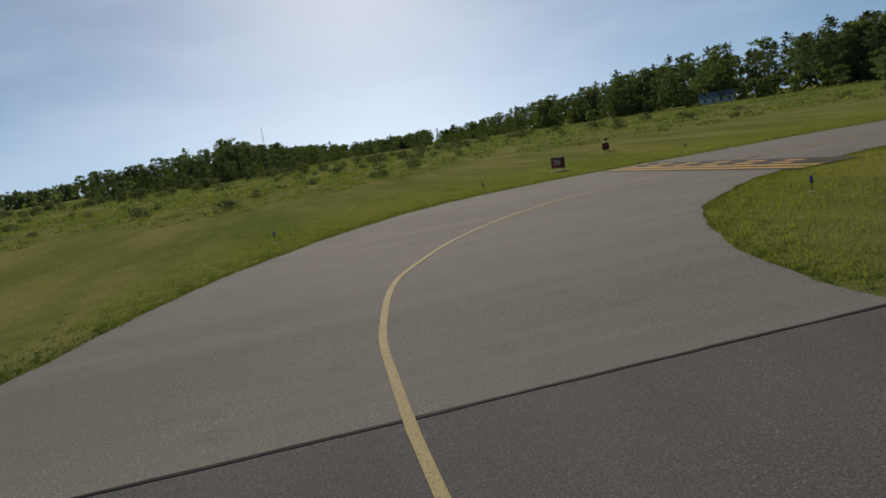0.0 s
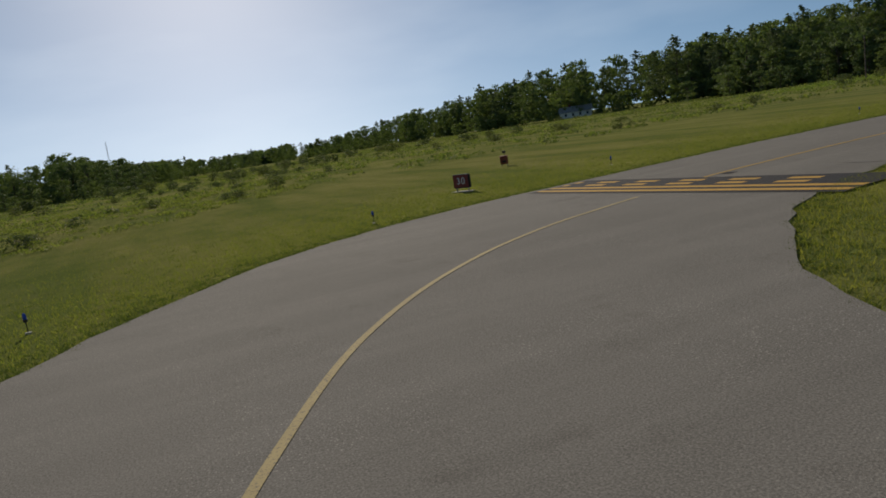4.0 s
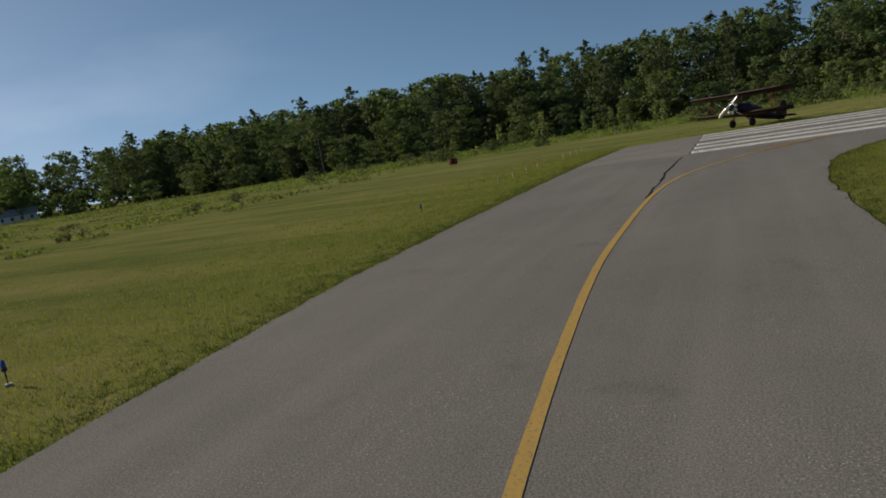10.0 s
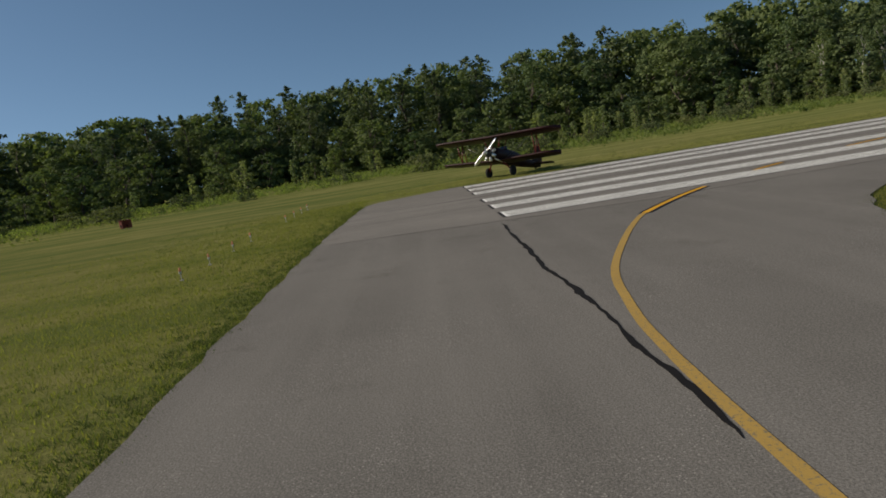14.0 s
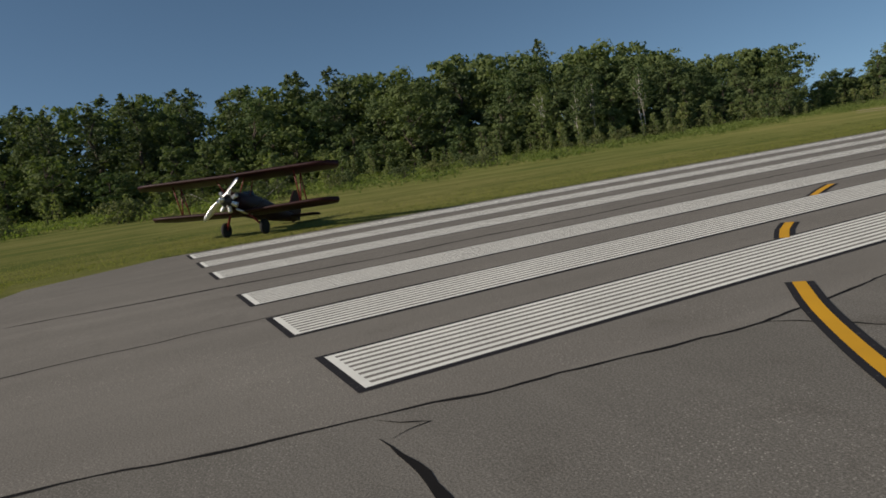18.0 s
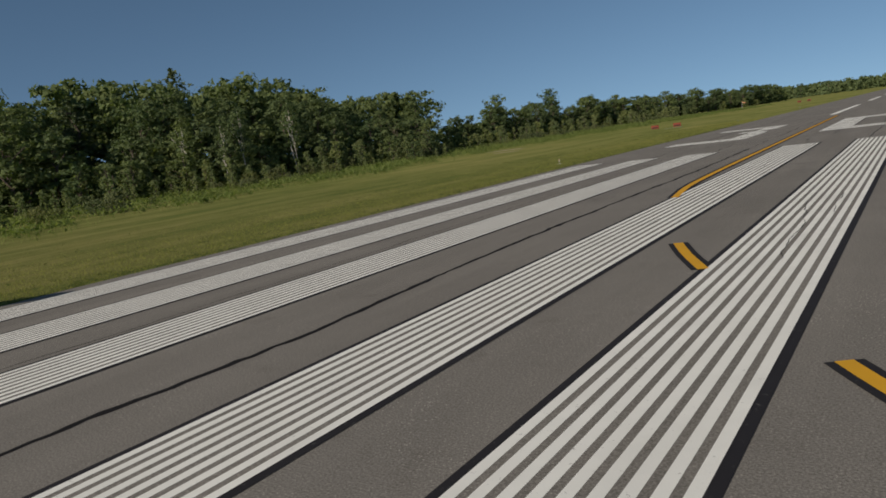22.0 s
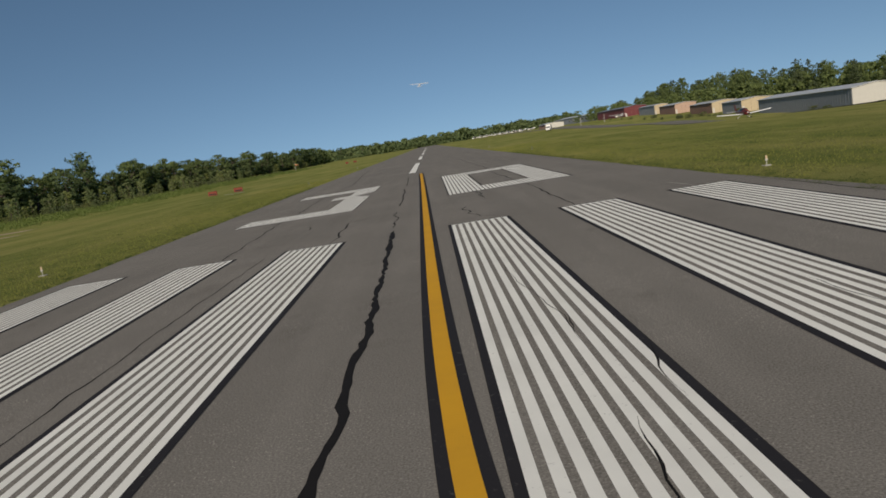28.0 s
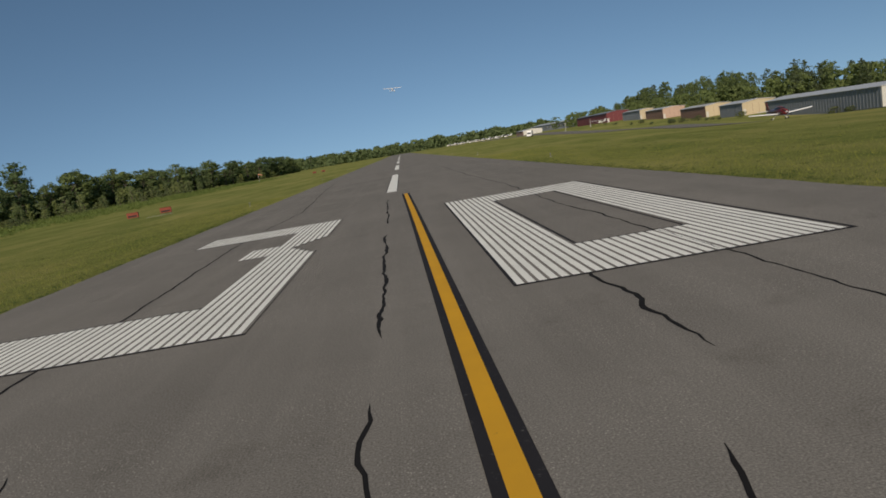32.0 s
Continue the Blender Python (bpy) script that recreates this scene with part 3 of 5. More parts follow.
# yellow lead-in line: faded along the taxiway, fresh with a black border on the runway
FADED = [[(65.5, 46), (65.45, 24), (65.3, 17.6), (65.0, 15.0), (64.4, 12.4), (63.5, 10.5), (62.1, 8.2), (60.2, 6.0), (57.9, 4.1), (55.5, 2.75), (53.3, 1.95), (51.5, 1.4)],
         [(48.8, 0.75), (47.4, 0.4), (43, -0.1), (38.4, -0.45), (34, -0.52), (30, -0.5), (27, -0.37), (24.8, -0.12), (22.2, 0.42), (18.9, 1.65), (16.5, 2.72), (15.8, 3.13)]]
for pts, w, mat in zip(FADED, (0.12, 0.15), (M_FADED_PALE, M_FADED)):
    tagged(part("yellow_centreline", ribbon(pts, w, 0.005, 0.05, rnd, 0.4), mat), "worn yellow painted taxiway centreline", "taxiway line", "lead-in line", "structure")
for pts in ([(15.8, 3.13), (14.4, 4.2), (13.0, 5.4), (11.9, 6.49)], [(9.39, 9.42), (8.75, 10.25), (8.23, 11.09)], [(5.86, 15.16), (5.25, 16.4), (4.76, 17.54)],
            [(2.43, 25.24), (2.05, 28), (1.88, 31), (1.76, 36), (1.6, 47), (1.42, 60), (1.2, 75), (0.95, 89.7)]):
    root = thing("lead_in_line", 0, 0, 0, "bright yellow lead-in line with a black border", "runway marking", group="lead-in line")
    wide = 0.48 if pts[0][0] < 3 else 0.39
    part("border", ribbon(pts, wide, Z_BLACK + 0.003), M_BLACK, root, "black painted border")
    part("paint", ribbon(pts, wide * 0.48, Z_PAINT + 0.002), M_YELLOW, root)

# holding position: two dashed and two solid yellow lines over black
HOLD = thing("holding_position_marking", 49.23, -5.30, 0, "two solid and two dashed yellow lines on black paint", "runway marking", rz=6.5)
part("background", patch(-0.42, 0.55, 2.4, 11.85, Z_BLACK), M_HOLD_BLACK, HOLD, "worn black painted background")
for x in (1.22, 1.83):
    part("solid_line", patch(x, 0.6, x + 0.305, 11.8, Z_PAINT), M_HOLD_YELLOW, HOLD)
for x in (0.0, 0.61):
    for k in range(6):
        part("dash", patch(x, max(0.6, 1.829 * k), x + 0.305, 1.829 * k + 0.914, Z_PAINT), M_HOLD_YELLOW, HOLD)
root = thing("old_patch", 47.33, 0.62, 0, "dark old paint patch on the taxiway asphalt", "paint patch", rz=10)
part("patch", patch(-0.2, -0.05, 0.2, 0.34, 0.0075), M_BLACK, root)


# cracks that broke through the paint of two stripes and the numeral
PAINT_CRACKS = [([(3.98, 42.01), (4.01, 41.43), (3.98, 40.66)], 0.06), ([(3.14, 38.16), (3.43, 38.45), (3.82, 38.35), (4.21, 38.25), (4.5, 38.26)], 0.025), ([(3.34, 37.29), (3.33, 36.91), (3.37, 36.52)], 0.05),
                ([(3.49, 26.78), (3.49, 25.74), (3.09, 24.79), (2.9, 24.46)], 0.06), ([(3.21, 28.11), (3.4, 29.01), (3.49, 29.9)], 0.07), ([(3.57, 32.06), (3.58, 33.71)], 0.06),
                ([(4.07, 30.18), (4.25, 31.75)], 0.045), ([(3.24, 37.68), (3.46, 34.49), (3.57, 32.35)], 0.045), ([(3.4, 21.27), (3.33, 19.57)], 0.05),
                ([(6.4, 22.99), (6.81, 18.59), (6.96, 15.8)], 0.05), ([(7.09, 24.56), (7.21, 20.63)], 0.05), ([(6.86, 33.83), (6.96, 32.35), (7.06, 31.35)], 0.045),
                ([(6.47, 57.88), (6.43, 59.58), (6.38, 61.28)], 0.05), ([(6.31, 74.27), (6.37, 76.33), (6.41, 77.91)], 0.05)]
for pts, w in PAINT_CRACKS:
    tagged(part("sealed_crack", ribbon(jagged(pts, 0.055, rnd), w * 0.3, 0.0128, 1.0, rnd, 0), M_SEAL), "dark crack broken through the white paint", "crack", "pavement cracks", "structure")


# ---- trees ----
rng = np.random.default_rng(7)


def card_axes(n, size, rng, flat=0.0, face=None):
    """Half axes of n leaves; with face they lie roughly square to it, like leaves on the outside of a bough."""
    a = rng.normal(size=(n, 3))
    a[:, 2] *= 1 - flat
    b = rng.normal(size=(n, 3))
    if face is not None:
        b = face + 0.38 * b
        a = np.cross(a, b)
    a /= np.linalg.norm(a, axis=1)[:, None]
    b = np.cross(a, b)
    b /= np.linalg.norm(b, axis=1)[:, None]
    s = size * rng.uniform(0.5, 1.3, n)[:, None]
    return a * s, b * s * 0.7


def broad_crown(h, spread, cards, size, seed, low=0.25, n=70, bough=(0.2, 0.42)):
    """Leaves on the shells of many boughs, uneven, with gaps. The tree is h high."""
    r = np.random.default_rng(seed)
    ht = low + (0.97 - low) * r.uniform(0.04, 1, n) ** 0.85
    ang = r.uniform(0, math.tau, n)
    peak = r.uniform(0.4, 0.6)
    prof = np.where(ht > peak, np.sqrt(np.clip(1 - ((ht - peak) / (1.02 - peak)) ** 2, 0.02, 1)), 0.72 + 0.28 * ht / peak)
    side = 1 + 0.3 * np.sin(ang + r.uniform(0, 6)) + 0.2 * np.sin(2 * ang + r.uniform(0, 6))
    rad = spread * prof * side * np.sqrt(r.uniform(0.05, 1.0, n))
    c = np.stack([rad * np.cos(ang), rad * np.sin(ang), ht * h], 1)
    c[0] = (0, 0, 0.93 * h)
    lr = spread * r.uniform(*bough, n)
    k = r.integers(0, n, cards)
    d = r.normal(size=(cards, 3))
    d /= np.linalg.norm(d, axis=1)[:, None]
    out = c[k] * np.array([1.0, 1.0, 0.0])
    out /= np.linalg.norm(out, axis=1)[:, None] + 0.1
    face = d + 0.35 * out + np.array([0.0, 0.0, 0.3])
    face /= np.linalg.norm(face, axis=1)[:, None]
    d[:, 2] *= 0.8
    p = c[k] + d * (lr[k] * r.uniform(0.45, 1.12, cards))[:, None]
    p[:, 2] = np.clip(p[:, 2], 0.02 * h, h)
    ax, ay = card_axes(cards, size, r, 0.1, face)
    return p, ax, ay, c


def pine_crown(h, spread, cards, size, seed, low=0.22):
    """Needle sprays on whorls of level boughs, ragged, narrower to the top."""
    r = np.random.default_rng(seed)
    tiers = 20
    ps, cs = [], []
    lop = r.uniform(0, math.tau)
    for i in range(tiers):
        f = i / (tiers - 1)
        z = h * (low + (0.99 - low) * f)
        reach = spread * min(1.0, 1.12 * (1 - f) ** 0.36) * r.uniform(0.5, 1.15) + 0.3
        for b in range(r.integers(4, 7)):
            a = r.uniform(0, math.tau)
            zb = z + r.uniform(-0.6, 0.6) * h * 0.78 / tiers
            m = max(8, int(cards / tiers / 5.2 * (0.5 + (1 - f))))
            t = r.uniform(0.1, 1, m) ** 0.8
            L = reach * r.uniform(0.5, 1.2) * (1 + 0.25 * math.cos(a - lop))
            w = 0.12 + 0.16 * L * t
            ps.append(np.stack([L * t * np.cos(a) + r.normal(0, 1, m) * w * 0.6, L * t * np.sin(a) + r.normal(0, 1, m) * w * 0.6, zb + 0.1 * L * t + r.normal(0, 0.16, m) * (1 + L * 0.25)], 1))
            cs.append((L * np.cos(a), L * np.sin(a), zb + 0.08 * L))
    p = np.concatenate(ps)
    ax, ay = card_axes(len(p), size, r, 0.8)
    return p, ax, ay, np.array(cs)


def tree(name, kind, h, spread, cards, size, seed, leaf, bark, label, category, group, low=0.25, thick=1.0, n=70, bough=(0.2, 0.42)):
    r = random.Random(seed)
    root = new(name)
    tagged(root, label, category, group)
    p, ax, ay, c = pine_crown(h, spread, cards, size, seed, low) if kind == "pine" else broad_crown(h, spread, cards, size, seed, low, n, bough)
    top = 0.93 if kind == "pine" else 0.72
    lean = [(r.uniform(-0.25, 0.25) * k, r.uniform(-0.25, 0.25) * k, h * top * k / 4) for k in range(5)]
    bm = tube(lean, [thick * (0.02 * h * (1 - 0.2 * k) + 0.02) for k in range(5)], 6)
    for q in (c[:: max(1, len(c) // (9 if h > 8 else 5))]):
        z0 = q[2] * (0.72 if kind != "pine" else 0.97)
        tube_into(bm, [(0, 0, z0), (q[0] * 0.5, q[1] * 0.5, (z0 + q[2]) / 2), tuple(q)], [0.007 * h * thick, 0.005 * h * thick, 0.002 * h], 4)
    part("trunk", bm, bark, root)
    mesh_object("crown", leaves_mesh("crown", p, ax, ay), leaf, root)
    return root, (p, ax, ay)


PROTO, CARDS = {}, {}
for i in range(6):
    PROTO["broad", i], CARDS["broad", i] = tree("broadleaf_tree", "broad", 20.0, 4.0 + 0.5 * (i % 3), 5200, 0.27, 20 + i, M_LEAF, M_BARK,
                             "tall green broadleaf tree at the edge of the woods", "tree", "woodland trees", 0.08, 1.0, 120, (0.13, 0.3))
for i in range(4):
    PROTO["under", i], CARDS["under", i] = tree("low_tree", "broad", 10.0, 2.6 + 0.4 * (i % 2), 1550, 0.25, 120 + i, M_LEAF, M_BARK,
                             "low bushy broadleaf tree under the edge of the woods", "tree", "low trees", 0.02, 0.9, 60, (0.16, 0.34))
for i in range(4):
    PROTO["pine", i], CARDS["pine", i] = tree("pine_tree", "pine", 20.0, 4.3 + 0.6 * (i % 2), 4200, 0.25, 40 + i, M_NEEDLE, M_BARK,
                            "tall dark green pine with level boughs", "tree", "woodland pines", 0.2)
for i in range(4):
    PROTO["young", i], CARDS["young", i] = tree("young_tree", "broad", 6.0, 1.0, 720, 0.2, 60 + i, M_LEAF_LIGHT, M_BARK,
                             "light green young tree before the woods", "tree", "young trees", 0.05)
for i in range(4):
    PROTO["bush", i], CARDS["bush", i] = tree("bush", "broad", 2.2, 1.5, 620, 0.145, 80 + i, M_BUSH, M_BARK, "leafy green bush in the tall grass", "bush", "field bushes", 0.0)
PROTO["birch", 0], CARDS["birch", 0] = tree("birch_tree", "broad", 17.0, 2.4, 1100, 0.24, 95, M_LEAF, M_BIRCH, "thin birch with a pale bare trunk", "tree", "birches", 0.35, 0.4)
for k, ob in PROTO.items():
    ob.matrix_basis = pose(0, 0, -500)
PLACED = set()


BASE = {"broad": 20.0, "pine": 20.0, "under": 10.0, "young": 6.0, "bush": 2.2, "birch": 17.0}


def plant(kind, x, y, h, r, wide=1.0):
    i = r.randrange(sum(1 for k in PROTO if k[0] == kind))
    src = PROTO[kind, i]
    s = h / BASE[kind]
    ob = src if (kind, i) not in PLACED else copy_thing(src, pose(0, 0, 0))
    PLACED.add((kind, i))
    ob.matrix_basis = pose(x, y, -0.1, 0, 0, r.uniform(0, 360)) @ Matrix.Diagonal((s * wide * r.uniform(0.85, 1.2), s * wide * r.uniform(0.85, 1.2), s, 1))
    return ob


# the skyline of the woods, as (x, y, height), from the south-east round by the west to the north
SKYLINE = [(133, -231, 11), (111, -243, 12), (88, -243, 15), (64, -332, 10.5), (40, -521, 13.5), (-9, -543, 12), (-85, -525, 14), (-129, -494, 21), (-155, -414, 25.5),
           (-167, -330, 29.5), (-179, -276, 27.5), (-187, -232, 27.5), (-186, -186, 27), (-185, -136, 26.5), (-182, -93, 26.5), (-182, -43, 26), (-175, 2, 25.5), (-164, 47, 26), (-150, 88, 26.5),
           (-136, 116, 25.5), (-130, 151, 20.5), (-128, 192, 19.5)]


def along(line, step):
    for (x0, y0, h0), (x1, y1, h1) in zip(line, line[1:]):
        L = math.hypot(x1 - x0, y1 - y0)
        n = max(1, round(L / step))
        for i in range(n):
            t = i / n
            yield x0 + (x1 - x0) * t, y0 + (y1 - y0) * t, h0 + (h1 - h0) * t




def before_house(x, y):
    """True in the clearing between the taxiway and the white house."""
    ax, ay, bx, by = 57.0, 4.0, -134.0, -258.0
    t = ((x - ax) * (bx - ax) + (y - ay) * (by - ay)) / ((bx - ax) ** 2 + (by - ay) ** 2)
    return 0 < t < 1 and math.hypot(x - ax - t * (bx - ax), y - ay - t * (by - ay)) < 12.0


r6 = random.Random(21)
EYE = Vector((30, 0))
MASS = {"broad": [], "pine": [], "under": []}


def mass(kind, x, y, h, r, wide=1.0, keep=3, z=0.0, low=0.42):
    """Adds a tree further back to the joined woods."""
    i = r.randrange(sum(1 for k in CARDS if k[0] == kind))
    o = r.randrange(keep)
    p, ax, ay = CARDS[kind, i]
    up = p[:, 2] > BASE[kind] * low
    p, ax, ay = (q[up][o::keep] for q in (p, ax, ay))
    s, a = h / BASE[kind], r.uniform(0, math.tau)
    turn = np.array([[math.cos(a), -math.sin(a), 0], [math.sin(a), math.cos(a), 0], [0, 0, 1]])
    m = turn * np.array([wide, wide, 1.0]) * s
    g = 1.04 * math.sqrt(keep) * s * max(1.0, wide * 0.8)
    MASS[kind].append((p @ m.T + np.array([x, y, z - 0.1]), ax @ turn.T * g, ay @ turn.T * g))


for row, (scale, step, hs) in enumerate(((1.0, 5.0, 1.0), (0.9, 5.5, 1.0), (0.82, 8.5, 0.88), (0.765, 8.0, 0.64), (0.72, 8.0, 0.4))):
    for x, y, h in along(SKYLINE, step):
        d = Vector((x, y)) - EYE
        p = EYE + d * scale * r6.uniform(0.97, 1.03) + Vector((r6.uniform(-3, 3), r6.uniform(-3, 3)))
        distant = d.length > 330
        if before_house(p.x, p.y):
            continue
        if distant and (row in (3, 4) or r6.random() < 0.4):
            continue
        kind = "pine" if r6.random() < (0.08 if y > 60 or x > 40 else 0.2 if y < -300 else 0.45) and row < 3 else "broad"
        if row >= 3 and r6.random() < 0.2:
            continue
        hh = h * hs * scale * r6.uniform(0.8, 1.06) * (1.08 if kind == "pine" else 1.0)
        if row < 2 or distant:
            mass(kind, p.x, p.y, hh, r6, 1.4 if kind == "broad" else 1.1, low=0.0 if distant else 0.42)
        else:
            plant(kind if row < 3 else "under", p.x, p.y, hh, r6, 1.3 if row < 3 else 1.35)
for scale, step, hs in ((0.95, 7.0, 0.5), (0.86, 6.0, 0.47), (0.8, 5.0, 0.36)):
    for x, y, h in along(SKYLINE, step):
        d = Vector((x, y)) - EYE
        if d.length < 330 or r6.random() < 0.4:
            p = EYE + d * scale * r6.uniform(0.98, 1.02)
            if before_house(p.x, p.y):
                continue
            mass("under", p.x, p.y, h * hs * scale * r6.uniform(0.7, 1.25), r6, 1.8, 5, low=0.0)
# the trees past the gap in the north-west, thinning out along the runway
for x, y, h in ((-133, 247, 19), (-128, 262, 12), (-127, 283, 20), (-118, 300, 11), (-122, 318, 13), (-120, 345, 14), (-118, 375, 13), (-112, 405, 13), (-108, 440, 12), (-104, 480, 13), (-100, 520, 12),
                (-131, 215, 12), (-138, 232, 10), (-140, 255, 12), (-95, 570, 13), (-90, 630, 13), (-84, 700, 13), (-70, 780, 14)):
    plant("under", x, y, h, r6, 1.2)
for k in range(84):
    y = 205 + 420 * k / 83 + r6.uniform(-3, 3)
    plant("under", -122 + 30 * k / 83 + r6.uniform(-6, 6), y, r6.uniform(9, 15.5), r6, 1.4)
for k in range(120):
    y = 205 + 470 * k / 119
    mass("under", -128 + 34 * k / 119 + r6.uniform(-5, 5), y, r6.uniform(6.5, 10), r6, 1.9, 4, low=0.0)
for x, y, h in ((-90, 84, 14), (-89, 95, 15), (-94, 75, 13.5), (-90, 80, 13), (-95, 101, 14.5)):
    plant("birch", x, y, h, r6)
for k in range(150):
    t = r6.random()
    y = -60 + 430 * t
    x = -70 - 26 * min(1, max(0, (y - 20) / 90)) - (12 if y < 0 else 0) + r6.uniform(-14, 6)
    plant("young", x, y, r6.uniform(2.0, 6.5), r6)
for k in range(46):
    x = r6.uniform(50, 135)
    y = -26 - max(0, (70 - x)) * 1.05 - 45 * r6.random()
    plant("bush", x, y, r6.uniform(0.35, 0.9), r6, 1.5)
for k in range(230):
    if k < 140:
        x, y = r6.uniform(-20, 140), -45 - 170 * r6.random() ** 0.8
    else:
        y = r6.uniform(-70, 330)
        x = -58 - 24 * min(1, max(0, (y - 20) / 90)) + r6.uniform(-10, 5)
    plant("bush", x, y, r6.uniform(0.9, 2.4) * (0.6 if k < 140 and y > -110 else 1.0), r6, 1.2)
# woods behind the hangars
for k in range(120):
    t = k / 119
    y = 600 - 470 * t + r6.uniform(-6, 6)
    x = 150 + 14 * math.sin(5 * t) + r6.uniform(-8, 22)
    d, az = math.hypot(x - 2, y - 28), math.degrees(math.atan2(x - 2, y - 28))
    el = 0.75 + 0.85 * smooth_step((az - 15) / 6) - 0.55 * smooth_step((az - 27) / 5)
    h = (3.0 + d * math.tan(radians(el))) * r6.choice((0.75, 0.85, 0.9, 0.95, 1.0, 1.15)) - ground_z(x, y)
    mass("pine" if r6.random() < 0.5 else "broad", x, y, h, r6, 1.2, 3, z=ground_z(x, y), low=0.15)
for k in range(90):
    y = 130 + 480 * k / 89 + r6.uniform(-3, 3)
    x = 142 + 10 * math.sin(k) + r6.uniform(-6, 16)
    mass("under", x, y, (3.0 + math.hypot(x, y - 30) * 0.013) * r6.uniform(0.8, 1.1) - ground_z(x, y), r6, 1.6, 3, z=ground_z(x, y), low=0.0)
for k in range(26):
    y = r6.uniform(150, 420)
    x = 101 + 7 * (y - 150) / 270 + r6.uniform(-3, 3)
    plant("bush", x, y, r6.uniform(0.7, 1.9), r6, 1.3).location.z = ground_z(x, y) - 0.05
# bushes round the house
for k in range(16):
    plant("bush", -134 + r6.uniform(-22, 22), -245 + r6.uniform(-8, 5), r6.uniform(0.8, 2.0), r6, 1.4)
# saplings and low growth along the north-western woods and in their gap
NORTH_WEST = [(x, y, h) for x, y, h in SKYLINE if y > 30]
for sc in (0.73, 0.7, 0.67):
    for x, y, h in along(NORTH_WEST, 4.2):
        d = Vector((x, y)) - EYE
        p = EYE + d * sc * r6.uniform(0.98, 1.02)
        if r6.random() < 0.75:
            plant("young", p.x, p.y, r6.uniform(2.5, 6.0) * (1.0 if sc > 0.69 else 0.6), r6, r6.uniform(0.85, 1.25))
for k in range(34):
    plant("under", r6.uniform(-140, -120), 196 + 56 * k / 33, r6.uniform(6, 9.5), r6, 1.4)
# light young growth under the trees along the runway
for k in range(90):
    y = 60 + 480 * r6.random()
    plant("young", -106 + 12 * (y - 60) / 480 + r6.uniform(-9, 7), y, r6.uniform(3.0, 6.5), r6, 1.5)

for kind, leaf, label in (("broad", M_LEAF, "dense green broadleaf woods behind the front trees"), ("pine", M_NEEDLE, "dark pines standing among the woods"),
                          ("under", M_LEAF, "low leafy growth filling the edge of the woods")):
    joined = [np.concatenate(q) for q in zip(*MASS[kind])]
    tagged(mesh_object("woods", leaves_mesh("woods", *joined), leaf), label, "woods", kind="stuff")

# far woods on the horizon: one mass of crowns
cs, axs, ays = [], [], []
for k in range(420):
    f = k / 419
    az = radians(-14 + 36 * f) if k < 300 else radians(150 + 62 * (k - 300) / 119)
    d = r6.uniform(900, 1300) if k < 300 else r6.uniform(520, 700)
    x, y = 10 + d * math.sin(az), 20 + d * math.cos(az)
    p, ax, ay, _ = broad_crown((15 if k < 300 else 12) * r6.uniform(0.7, 1.15), 8.0, 150, 2.0, 300 + k, 0.0)
    cs.append(p + np.array([x, y, -1.0])), axs.append(ax), ays.append(ay)
far = mesh_object("far_woods", leaves_mesh("far_woods", np.concatenate(cs), np.concatenate(axs), np.concatenate(ays)), M_LEAF)
tagged(far, "distant dark green woods along the horizon", "woods", kind="stuff")


# ---- grass, weeds ----
rg = np.random.default_rng(11)
M_OLIVE = foliage("olive_grass_blades", (0.13, 0.15, 0.038), (0.235, 0.22, 0.066), 0.48)
M_STRAW = foliage("straw_grass_blades", (0.18, 0.2, 0.05), (0.32, 0.302, 0.1), 0.45)


def edge_y(line, x):
    xs, ys = zip(*sorted(line))
    return np.interp(x, xs, ys)


def grass(name, label, x, y, height, width, mat, lean=0.45):
    base = np.stack([x, y, np.full(len(x), -0.05)], 1)
    ob = mesh_object(name, blades_mesh(name, base, height, width, rg, lean), mat)
    return tagged(ob, label, "grass", kind="stuff")


south = [p for p in left if p[1] < 12]
x = rg.uniform(-12, 71, 120000)
y = edge_y(south, x) - 0.02 - np.abs(rg.normal(0, 5.0, len(x)))
grass("verge_grass", "short mown green grass beside the taxiway", x, y, 0.085, 0.008, M_BLADE)
x = rg.uniform(0, 110, 70000)
y = edge_y(south, np.minimum(x, 68)) - 1.0 - np.abs(rg.normal(0, 15.0, len(x)))
ok = (x < 68) | (y < 4.0 - (x - 68) * 0.2)
grass("verge_grass", "mown green grass between the taxiway and the meadow", x[ok], y[ok], 0.08, 0.011, M_BLADE)
x = rg.uniform(12.6, 59.2, 90000)
y = edge_y([p for p in island if p[0] > 12.15 and p[1] < 46], x) + 0.02 + np.abs(rg.normal(0, 4.0, len(x)))
ok = (x < 59.2) & (y < 46 - (x - 13) * 0.58)
grass("island_grass", "short yellow-green grass between taxiway and runway", x[ok], y[ok], 0.085, 0.008, M_OLIVE)
x, y = -10.78 - np.abs(rg.normal(0, 5.5, 46000)), rg.uniform(-8, 120, 46000)
grass("runway_verge_grass", "mown grass along the runway edge", x, y, 0.09, 0.011, M_STRAW)
x, y = 12.1 + np.abs(rg.normal(0, 6.0, 30000)), rg.uniform(44, 150, 30000)
grass("runway_verge_grass", "mown straw-tinged grass along the runway edge", x, y, 0.09, 0.011, M_STRAW)
x, y = rg.uniform(60, 90, 12000), rg.uniform(-12, 46, 12000)
ok = x > np.interp(y, [p[1] for p in left[::-1]], [p[0] for p in left[::-1]]) + 0.02
grass("apron_grass", "mown grass beside the apron", x[ok], y[ok], 0.09, 0.014, M_BLADE)


